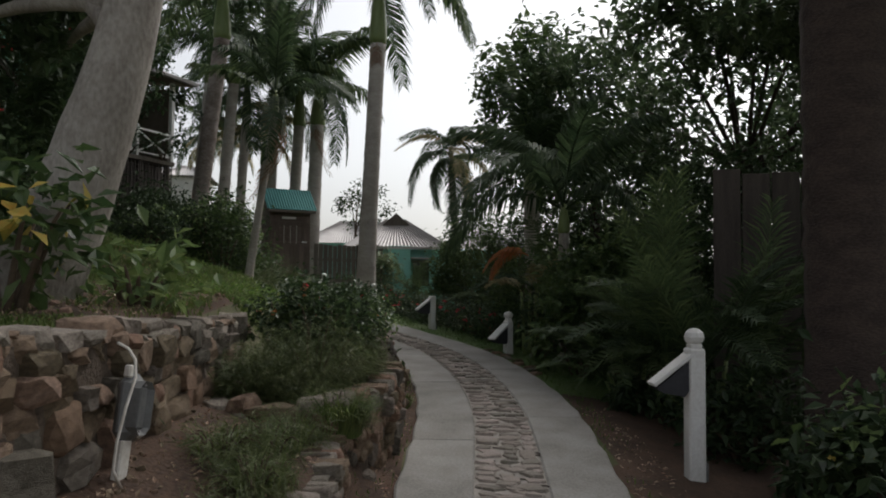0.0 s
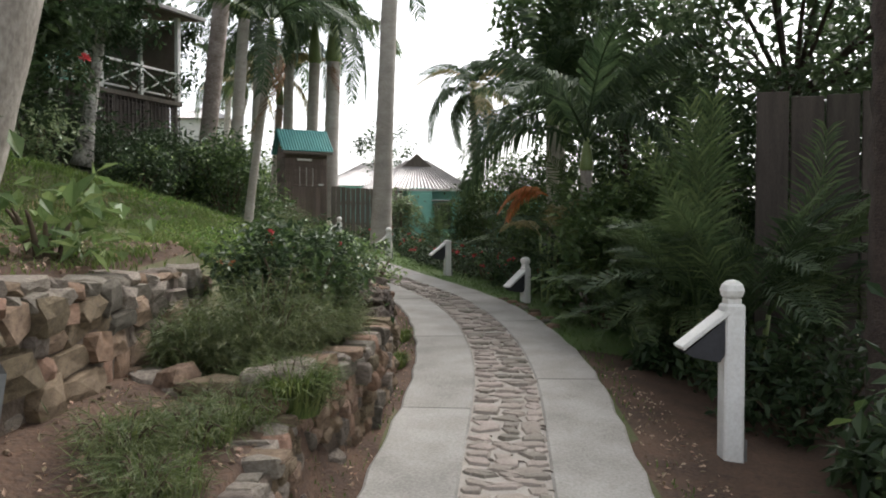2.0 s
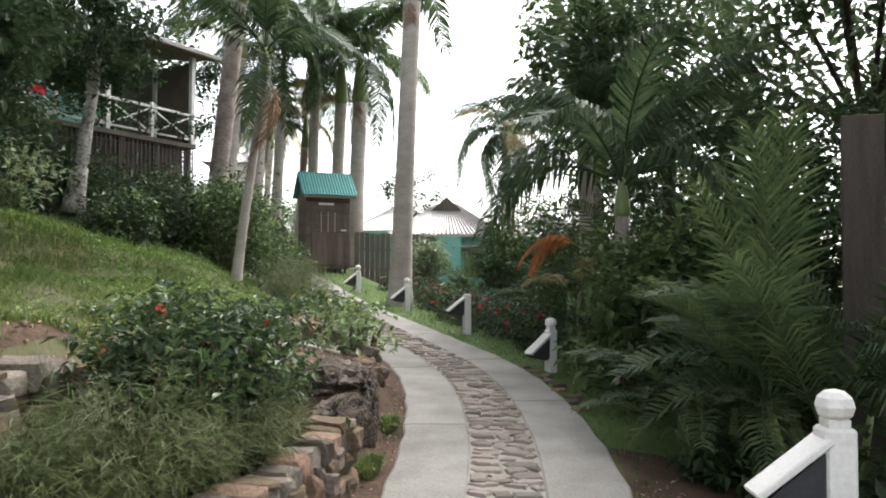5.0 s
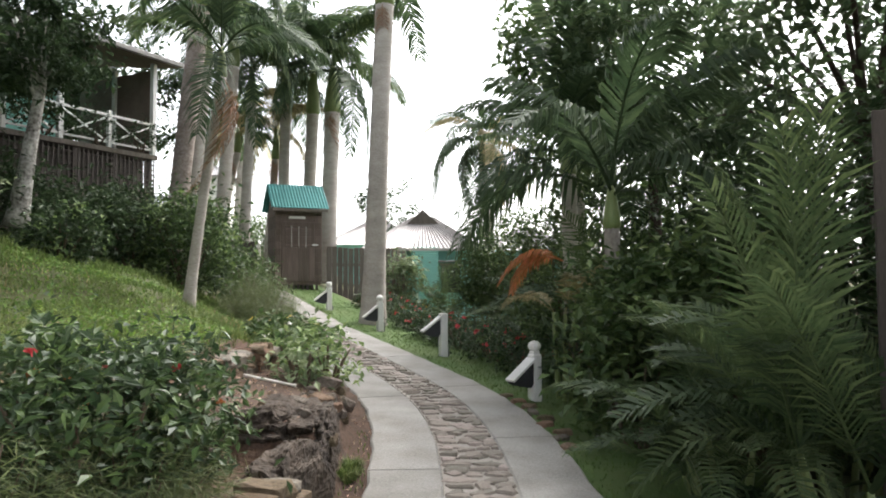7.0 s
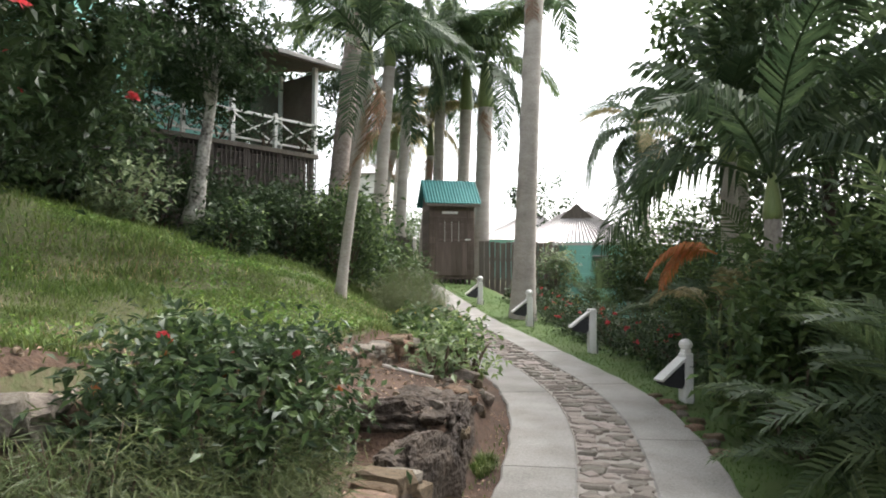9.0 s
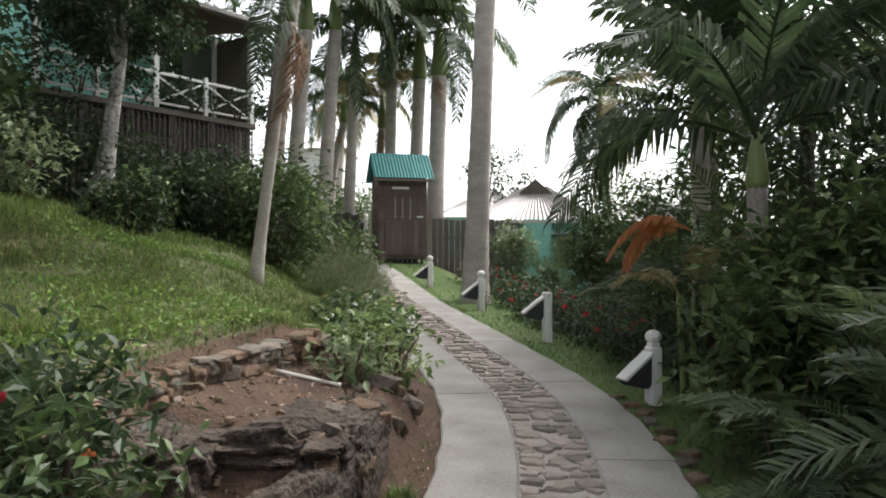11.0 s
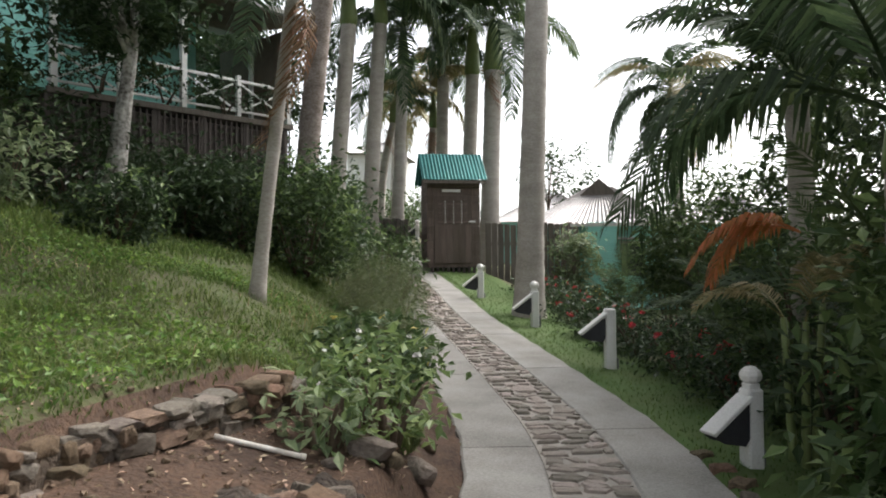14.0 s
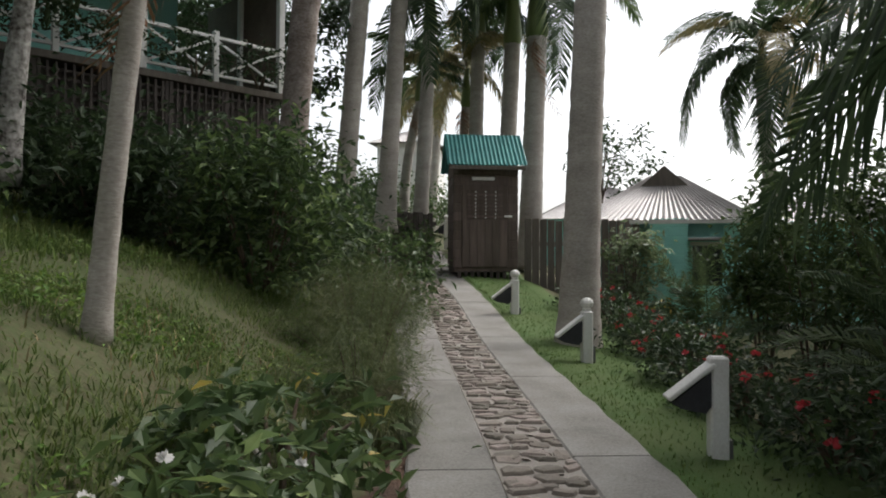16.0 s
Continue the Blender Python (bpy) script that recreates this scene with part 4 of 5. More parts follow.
# middle, left
shrub(-0.85, 9.15, (0.3, 0.4, 0.24), 520, 0.075, LEAF_LIGHT, "light green leafy shrub above the rock bank", brng, lift=0.22, flowers=(WHITE, 2, 0.03))
shrub(-0.95, 8.75, (0.2, 0.2, 0.16), 150, 0.085, LEAF_VARIEGATED, "small variegated shrub on the bare soil", brng, lift=0.16)
shrub(-1.35, 10.15, (0.35, 0.5, 0.26), 650, 0.09, LEAF_MID, "leafy shrub beside the path with white flowers", brng, lift=0.22, extra=(LEAF_LIGHT, 0.3, 0.1), flowers=(WHITE, 4, 0.025))
shrub(-1.75, 11.1, (0.4, 0.55, 0.28), 800, 0.1, LEAF_MID, "low leafy shrub with a few yellow leaves", brng, lift=0.2, extra=(LEAF_YELLOW, 0.03, 0.1))
feathery(-2.35, 12.9, (0.42, 0.8), 0.55, 8000, "big mound of feathery fern overhanging the path", brng)
feathery(-3.0, 14.2, (0.55, 0.95), 0.9, 14000, "tall feathery fern mound beside the path", brng)
feathery(-3.7, 15.6, (0.5, 0.7), 0.7, 6000, "feathery fern farther along the path", brng)
grassy(-2.0, 12.5, (0.3, 0.5), 0.34, 900, FEATHER, "long grass hanging over the path edge", brng, 0.8)
shrub(-4.45, 11.4, (0.38, 0.38, 0.34), 1700, 0.085, LEAF_DARK, "small round dark green bush on the grass slope", brng, extra=(LEAF_LIGHT, 0.12, 0.08))
shrub(-4.3, 14.6, (0.75, 0.7, 0.8), 2600, 0.11, LEAF_MID, "tall leafy bush behind the young palm", brng, extra=(LEAF_LIGHT, 0.25, 0.11))
shrub(-4.9, 15.9, (0.8, 0.8, 0.85), 2200, 0.12, LEAF_DARK, "tall dark bush beside the veranda", brng)
shrub(-4.3, 17.3, (0.6, 0.6, 0.6), 1500, 0.11, LEAF_MID, "leafy bush near the gate", brng)
for x_, y_, r_ in ((-5.6, 13.9, 0.6), (-5.2, 14.6, 0.7), (-5.9, 15.6, 0.8), (-6.5, 14.6, 0.75), (-7.1, 13.6, 0.8), (-6.2, 16.8, 0.8), (-5.4, 17.4, 0.7)):
    shrub(x_, y_, (r_, r_, r_ * 0.9), 1800, 0.12, LEAF_DARK, "dark hedge shrub under the veranda", brng, group="veranda hedge")
tree(-6.45, 13.55, 2.85, 4.7, 0.13, "tree with a white blotched trunk below the house", [(-6.2, 13.4, 5.4, 1.2, 1.1, 1.1), (-7.2, 14.6, 5.5, 0.8, 0.8, 0.7), (-6.4, 12.4, 6.7, 1.7, 1.2, 0.85)], 0.13, LEAF_DARK, 5200, brng, BARK_WHITE, (0.35, 0, 0), limbs=6)
shrub(-7.6, 11.5, (1.2, 1.3, 0.95), 7500, 0.13, LEAF_DARK, "large dark flowering bush with crimson clusters", brng, flowers=(PINK, 9, 0.075), extra=(LEAF_MID, 0.25, 0.11))
shrub(-6.2, 11.7, (0.55, 0.5, 0.5), 900, 0.12, LEAF_VARIEGATED, "pale-leaved shrub on the slope", brng)
shrub(-7.0, 9.5, (1.2, 1.3, 1.4), 7000, 0.13, LEAF_DARK, "dark leafy bush with red blossoms", brng, flowers=(RED, 6, 0.06))
shrub(-5.6, 21.0, (0.5, 0.4, 0.5), 900, 0.1, LEAF_MID, "leafy bush by the board gate", brng)
for x_, y_ in ((-7.6, 23.4), (-8.3, 26.2), (-7.6, 28.5), (-10.3, 27.5), (-12, 31), (-9.5, 34)):
    shrub(x_, y_, (0.9, 0.9, 0.8), 1500, 0.13, LEAF_MID, "bush beside the far end of the path", brng)
tree(-2.9, 24.8, 1.6, 3.4, 0.06, "slender tree with sparse foliage against the sky", [(-2.6, 24.8, 4.1, 1.0, 0.7, 0.95)], 0.13, LEAF_DARK, 1100, brng, STEM, clumps=34)
for s_ in (0.5, 1.5, 2.6, 3.7):
    shrub(-6.7 - 0.405 * s_ + 0.15, 18.5 - 0.914 * s_ - 0.05, (0.5, 0.55, 0.4), 700, 0.09, LEAF_DARK, "dark creeper climbing the veranda rail", brng, lift=0.1, z=4.55, group="veranda creepers", stems=3)
# right side
for x_, y_, r_, l_ in ((0.75, 18.4, 0.75, 1.9), (1.5, 17.4, 0.8, 2.2), (2.5, 16.2, 0.9, 2.3), (0.2, 19.4, 0.5, 1.5)):
    shrub(x_, y_, (r_, r_, r_ * 1.25), 2600, 0.12, LEAF_MID, "tall green shrub rising beside the cottage", brng, lift=l_, extra=(LEAF_LIGHT, 0.12, 0.1), clumps=60, group="tall green shrubbery")
for x_, y_, r_, l_ in ((1.75, 9.6, 0.45, 1.05), (1.5, 12.5, 0.6, 1.0), (2.05, 10.9, 0.6, 1.1)):
    shrub(x_, y_, (r_, r_, r_), 1500, 0.11, LEAF_MID, "leafy shrub around the foot of a palm", brng, lift=l_, extra=(LEAF_LIGHT, 0.15, 0.1), clumps=45)
for x_, y_, r_, l_ in ((2.45, 9.0, 0.65, 1.15), (2.3, 9.9, 0.55, 0.9)):
    shrub(x_, y_, (r_, r_, r_ * 1.15), 2400, 0.12, LEAF_MID, "tall glossy broad-leaved shrub beside the palms", brng, lift=l_, extra=(LEAF_LIGHT, 0.2, 0.11), clumps=55)
# dark plants added to deepen the shade below the palms
for x_, y_, r_ in ((2.3, 6.5, 0.36), (2.35, 5.85, 0.36), (2.7, 6.2, 0.5), (1.78, 7.2, 0.22), (2.45, 4.75, 0.3)):
    shrub(x_, y_, (r_, r_, r_ * 0.75), 700, 0.1, LEAF_DARK, "low dark plant added to darken the ground under the palms", brng, lift=r_ * 0.6, group="dark plants under the palms")
shrub(2.5, 4.0, (0.5, 0.5, 0.42), 1200, 0.12, LEAF_DARK, "glossy leafy shrub with small yellow flowers", brng, extra=(LEAF_LIGHT, 0.12, 0.12), flowers=(LEAF_YELLOW, 5, 0.025), lift=0.5)
shrub(2.6, 3.2, (0.5, 0.5, 0.4), 700, 0.12, LEAF_DARK, "dark glossy shrub beside the path", brng, lift=0.4)
shrub(1.62, 9.05, (0.5, 0.45, 0.5), 1500, 0.12, LEAF_MID, "dense glossy shrub partly hiding a post lamp", brng, lift=0.62, extra=(LEAF_LIGHT, 0.2, 0.11))
shrub(1.45, 10.6, (0.4, 0.4, 0.45), 900, 0.11, LEAF_DARK, "dark leafy shrub behind the post lamp", brng, lift=0.5)
ixora = ((1.55, 11.5), (0.95, 12.5), (0.5, 13.5), (0.0, 14.5), (-0.45, 15.6), (-0.95, 16.8), (-1.5, 18.2), (-2.1, 19.4), (1.3, 13.3), (0.8, 15.2))
for x_, y_ in ixora:
    shrub(x_, y_, (0.48, 0.48, 0.26), 1100, 0.075, LEAF_DARK, "low dark shrub with red flower heads", brng, flowers=(RED, 8, 0.045), extra=(LEAF_MID, 0.15, 0.08), group="red-flowered border")
for x_, y_, r_ in ((2.6, 12.8, 0.8), (2.2, 14.5, 0.9), (1.6, 16.8, 0.9), (2.6, 18.5, 1.1), (1.6, 20.5, 0.9), (3.4, 11.0, 0.9), (3.6, 15.5, 1.2), (3.4, 9.2, 0.8)):
    shrub(x_, y_, (r_, r_, r_ * 1.0), 2200, 0.12, LEAF_DARK, "large dark shrub behind the flower border", brng, group="tall dark shrubbery")
shrub(-1.78, 21.5, (0.44, 0.4, 0.55), 1100, 0.13, LEAF_VARIEGATED, "variegated bush in front of the cottage", brng, lift=1.85 - float(height(-1.78, 21.5)))
shrub(-0.9, 19.6, (0.5, 0.5, 0.35), 900, 0.1, LEAF_MID, "leafy shrub with yellow-green leaves", brng, extra=(LEAF_YELLOW, 0.1, 0.09))
glow = palm_clump(1.2, 10.7, "palm with a glowing orange arching frond", 5, 0.6, brng, 0.12, [frond_mesh("frond", 1.2, 0.8, 0.33, 34, PALM_YELLOW, brng, 0.9, 0.3, 0.3, 0.03)], 3, 40, 80, 2.0)
for az, tl in ((3.3, 5), (2.6, -5)):
    put_frond([frond_mesh("frond", 0.75, 0.9, 0.26, 44, ORANGE, brng, 0.55, 0.1, 0.5, 0.026)], glow, Vector((0.0, -0.05, 1.38)), az, tl, 1.0, brng)
tree(4.6, 11.5, 0.3, 3.4, 0.16, "broad-leaved tree with a dark open crown over the fence", [(4.5, 10.6, 4.2, 2.0, 1.5, 1.7), (2.7, 12.8, 4.6, 1.4, 1.3, 1.4), (6.4, 10.2, 3.8, 1.7, 1.6, 1.9), (3.4, 9.0, 4.9, 1.4, 1.4, 0.7)], 0.16, LEAF_TREE, 3400, brng, BARK_DARK, clumps=120, limbs=5)
# added canopy, trunk out of view, that darkens the plants on the right
tree(5.6, 4.8, 0.0, 4.3, 0.15, "broad-leaved tree added overhead to shade the path side", [(3.7, 6.4, 5.7, 1.9, 1.9, 0.9), (5.6, 7.4, 5.2, 1.6, 1.8, 1.2), (4.2, 3.4, 5.5, 1.8, 1.8, 0.9)], 0.16, LEAF_TREE, 4000, brng, BARK_DARK, clumps=120, limbs=4)
tree(3.0, 15.0, 0.4, 4.2, 0.14, "tree with light green foliage against the sky", [(1.7, 15.0, 5.4, 1.2, 1.2, 1.3), (3.4, 15.4, 4.6, 1.7, 1.4, 1.9)], 0.16, LEAF_MID, 3200, brng, BARK_DARK, clumps=80, limbs=5)
tree(4.6, 20.0, 0.3, 3.0, 0.2, "dark tree behind the shrubbery", [(4.2, 19.0, 3.4, 2.6, 2.0, 2.6)], 0.22, LEAF_DARK, 6000, brng, BARK_DARK, clumps=90)
tree(-9.6, 22.5, 3.2, 6.0, 0.16, "dark tree behind the veranda", [(-9.4, 22.3, 6.6, 1.7, 1.4, 1.7), (-10.4, 21.6, 6.7, 1.4, 1.2, 1.8), (-12.0, 23.8, 7.4, 1.6, 1.4, 2.0)], 0.17, LEAF_DARK, 4500, brng, BARK_DARK, clumps=70)
tree(9.0, 16.0, 0.0, 4.0, 0.2, "dark tree closing the view beyond the fence", [(7.5, 14.0, 3.6, 2.6, 2.2, 3.0)], 0.2, LEAF_DARK, 8000, brng, BARK_DARK)


# ---- small things ----
meter = thing("junction_box", pose(-1.3, 3.04, 0.83, 0, 11, 78), "grey plastic junction box with a white cable on the stone wall", "junction box")
part("body", box(-0.065, 0.065, -0.1, -0.01, 0.0, 0.27, 0.04), BOX_GREY, meter)
part("lid", box(-0.05, 0.05, -0.112, -0.096, 0.03, 0.24, 0.03), BOX_GREY, meter)
for z_ in (0.045, 0.225):
    part("screw", box(-0.006, 0.006, -0.116, -0.11, z_ - 0.006, z_ + 0.006, 0.002), TIN_GREY, meter)
part("stake", box(-0.035, 0.03, -0.07, -0.035, -0.16, 0.01, 0.006), PVC, meter, "pale plastic stake")
part("conduit_stub", box(-0.06, -0.03, -0.075, -0.045, 0.25, 0.3, 0.006), PVC, meter)
tube([Vector(p) for p in ((-0.1, -0.03, 0.38), (-0.085, -0.07, 0.36), (-0.075, -0.1, 0.32), (-0.085, -0.12, 0.25), (-0.12, -0.12, 0.13), (-0.13, -0.11, 0.0), (-0.115, -0.1, -0.1), (-0.07, -0.12, -0.17))], [0.006] * 8, 8, "cable", PVC, meter, "white cable hanging in a bow")


def pipe(a, b, label, elbow=False):
    a, b = Vector(a), Vector(b)
    p = thing("drain_pipe", Matrix.Translation(a), label, "pipe", "plastic pipes")
    tube(bend((0, 0, 0), b - a, 3), [0.011] * 4, 10, "tube", PVC, p)
    tube([(b - a) * 0.96, (b - a) * 1.02], [0.014, 0.014], 10, "socket", PVC, p)
    if elbow:
        tube([(b - a) * q + Vector((0.02 * k, -0.01 * k, -0.022 * k * k)) for k, q in enumerate((1.0, 1.04, 1.06, 1.06))], [0.015] * 4, 10, "elbow", PVC, p)


pipe((-1.285, 8.404, float(height(-1.285, 8.404)) + 0.02), (-0.94, 8.53, float(height(-0.94, 8.53)) + 0.016), "white plastic pipe lying on bare soil")
pipe((-2.1, 11.28, float(height(-2.1, 11.28)) + 0.1), (-1.84, 11.16, float(height(-1.84, 11.16)) + 0.08), "white plastic pipe with an elbow among the leaves", True)
bench = thing("garden_chair", pose(-9.3, 30.5, float(height(-9.3, 30.5)), 0, 0, 40), "grey slatted garden chair at the end of the path", "chair")
for i in range(5):
    part("seat_slat", box(-0.4, 0.4, -0.25 + i * 0.11, -0.16 + i * 0.11, 0.38, 0.41, 0.004), WOOD_GREY, bench)
    part("back_slat", box(-0.4, 0.4, 0.3, 0.33, 0.45 + i * 0.09, 0.52 + i * 0.09, 0.004), WOOD_GREY, bench)
for x_ in (-0.38, 0.34):
    for y_ in (-0.24, 0.28):
        part("leg", box(x_, x_ + 0.05, y_, y_ + 0.05, -0.02, 0.38 if y_ < 0 else 0.9, 0.004), WOOD_GREY, bench)


# ---- grass on the slope and the lawn ----
grng = np.random.default_rng(31)


def blades(name, x, y, h, material, label, rng, w=0.005, lean=0.6):
    n = len(x)
    b = np.stack([x, y, height(x, y) - 0.01], 1)
    a = rng.uniform(0, 2 * math.pi, n)
    d = np.stack([np.cos(a), np.sin(a), np.zeros(n)], 1)
    s = np.stack([-np.sin(a), np.cos(a), np.zeros(n)], 1) * w
    L = (h * rng.uniform(0.4, 1.25, n))[:, None]
    m = b + np.array((0, 0, 0.6)) * L + d * L * 0.2 * lean
    t = b + np.array((0, 0, 0.9)) * L + d * L * lean * rng.uniform(0.3, 1.2, n)[:, None]
    v = np.stack([b - s, b + s, m + s * 0.8, m - s * 0.8, t], 1).reshape(-1, 3)
    i = np.arange(n) * 5
    fs = [*map(tuple, np.stack([i, i + 1, i + 2, i + 3], 1)), *map(tuple, np.stack([i + 3, i + 2, i + 4], 1))]
    return tagged(mesh(name, v, fs, material), label, "grass", kind="stuff")


def patchy(n, x0, x1, y0, y1, rng, keep):
    x, y = rng.uniform(x0, x1, n), rng.uniform(y0, y1, n)
    k = keep(x, y)
    return x[k], y[k]


def worn(x, y):
    return np.sin(x * 1.9 + 0.7 * np.sin(y * 1.3)) * np.sin(y * 1.1 + 1.2 * np.sin(x * 0.9)) + grng.normal(size=len(x)) * 0.35


def on_slope(x, y):
    u = px(y) - 0.7 - x
    bare = np.sin(x * 2.3 + 1.1 * np.sin(y * 1.7)) * np.sin(y * 1.9 + np.sin(x * 1.4)) > -0.15
    return (u > 0.35) & ((x < -1.5) | (y > 9.6)) & (worn(x, y) > -0.6) & ~(bare & (y < 7.2) & (x > -4.2) & (grng.random(len(x)) < np.where(y < 6.9, 0.85, 0.7)))


gx_, gy_ = patchy(260000, -6.6, -1.0, 1.5, 15.5, grng, on_slope)
clumpy = np.clip(0.06 + 0.03 * np.sin(gx_ * 5.3 + 2 * np.sin(gy_ * 3.1)) * np.sin(gy_ * 4.7 + np.sin(gx_ * 2.2)) + 0.02 * worn(gx_ * 2, gy_ * 2), 0.02, 0.14)
blades("hill_grass", gx_, gy_, clumpy, GRASS, "rough green grass on the hillside", grng, 0.0035, 1.5)
gx_, gy_ = patchy(16000, -11, -4, 6, 26, grng, lambda x, y: (px(y) - 0.7 - x > 0.6))
blades("hill_grass", gx_, gy_, 0.14, GRASS, "longer grass high on the hillside", grng, 0.009)
gx_, gy_ = patchy(5000, -4.5, -1.2, 6.0, 13, grng, lambda x, y: on_slope(x, y) & (worn(x + 5, y + 3) > 0.5))
blades("dry_grass", gx_, gy_, 0.1, DRY, "dry straw-coloured grass among the green", grng, 0.004, 1.2)
gx_, gy_ = patchy(110000, -7, 2.6, 3, 22, grng, lambda x, y: (x - px(y) - 0.7 > 0.02) & (x - px(y) - 0.7 < 1.15) & (y > 7.5))
blades("lawn", gx_, gy_, 0.04, LAWN, "short mown lawn strip beside the path", grng, 0.004)
gx_, gy_ = patchy(9000, -1.2, 2.2, 2, 9, grng, lambda x, y: (np.abs(x - px(y)) > 0.72) & (np.abs(x - px(y)) < 0.95) & (worn(x * 3, y * 2) > -0.2))
blades("edge_grass", gx_, gy_, 0.05, LAWN, "sparse grass along the path edges", grng, 0.004)
gx_, gy_ = patchy(38000, -6, -1.55, 4.5, 15, grng, lambda x, y: on_slope(x, y) & (worn(x - 2, y + 1) > 0.1))
wd = leaves("weeds", np.stack([gx_, gy_, height(gx_, gy_) + grng.uniform(0.01, 0.06, len(gx_))], 1), 0.042, WEED, None, grng, 0.55, -0.1)
tagged(wd, "broad-leaved weeds in the rough grass", "weeds", kind="stuff")
gx_, gy_ = patchy(15000, -2.6, 2.2, 1.5, 12, grng, lambda x, y: ((px(y) - 0.72 - x > 0) & ((x > -1.5) | (x < -1.55) & (x > -2.6) & (y < 8.5)) & (y < 9.5)) | ((x - px(y) - 0.75 > 0) & (x - px(y) < 1.1) & (y < 7)))
lt = leaves("leaf_litter", np.stack([gx_, gy_, height(gx_, gy_) + 0.008], 1), 0.03, LITTER, None, grng, 0.5, 0.0)
tagged(lt, "scattered dry leaves and wood chips on the soil", "leaf litter", kind="stuff")


# ---- stones ----
srng = np.random.default_rng(47)


def stone_mesh(rng, rough=0.16):
    """A blunt, faceted field stone about one metre across."""
    bm = bmesh.new()
    bmesh.ops.create_icosphere(bm, subdivisions=1 if rough < 0.2 else 2, radius=1)
    k = Vector(rng.normal(size=3))
    for v in bm.verts:
        q = Vector([math.copysign(abs(c) ** 0.47, c) for c in v.co]) * 0.53
        v.co = q * (1 + rough * noise.noise(v.co * 1.4 + k * 9) + rough * 0.5 * noise.noise(v.co * 3.5 + k * 5))
        v.co += Vector((v.co.z * k.x, 0, v.co.x * k.y)) * 0.09
    me = bpy.data.meshes.new("stone")
    bm.to_mesh(me)
    bm.free()
    return me


def cobble_mesh(rng):
    """A flat cobble: an uneven polygon with a worn, rounded rim."""
    n = int(rng.integers(7, 10))
    ang = np.sort(rng.uniform(0, 2 * math.pi, n) * 0.35 + np.arange(n) * 2 * math.pi / n)
    rad = rng.uniform(0.8, 1.08, n)
    vs = []
    for q, z in ((1.0, -0.5), (0.98, 0.1), (0.86, 0.4)):
        for i in range(n):
            c, s_ = math.cos(ang[i]), math.sin(ang[i])
            e = max(abs(c), abs(s_)) ** 0.6
            vs.append((0.5 * c / e * rad[i] * q, 0.5 * s_ / e * rad[i] * q, z + rng.normal() * 0.06))
    vs.append((0, 0, 0.5))
    fs = [(r * n + i, r * n + (i + 1) % n, r * n + n + (i + 1) % n, r * n + n + i) for r in range(2) for i in range(n)]
    fs += [(2 * n + i, 2 * n + (i + 1) % n, 3 * n) for i in range(n)]
    me = bpy.data.meshes.new("cobble")
    me.from_pydata(vs, [], fs)
    return me


STONES = [stone_mesh(srng, 0.3) for _ in range(18)]
CAPS = [m.copy() for m in STONES[:14]]
COBBLES = [cobble_mesh(srng) for _ in range(12)]
for group, m in ((STONES, STONE), (CAPS, STONE_TOP), (COBBLES, COBBLE)):
    for i, me in enumerate(group):
        me.materials.append((STONE, STONE_GREY, STONE, STONE_RUST)[i % 4] if group is STONES else m)


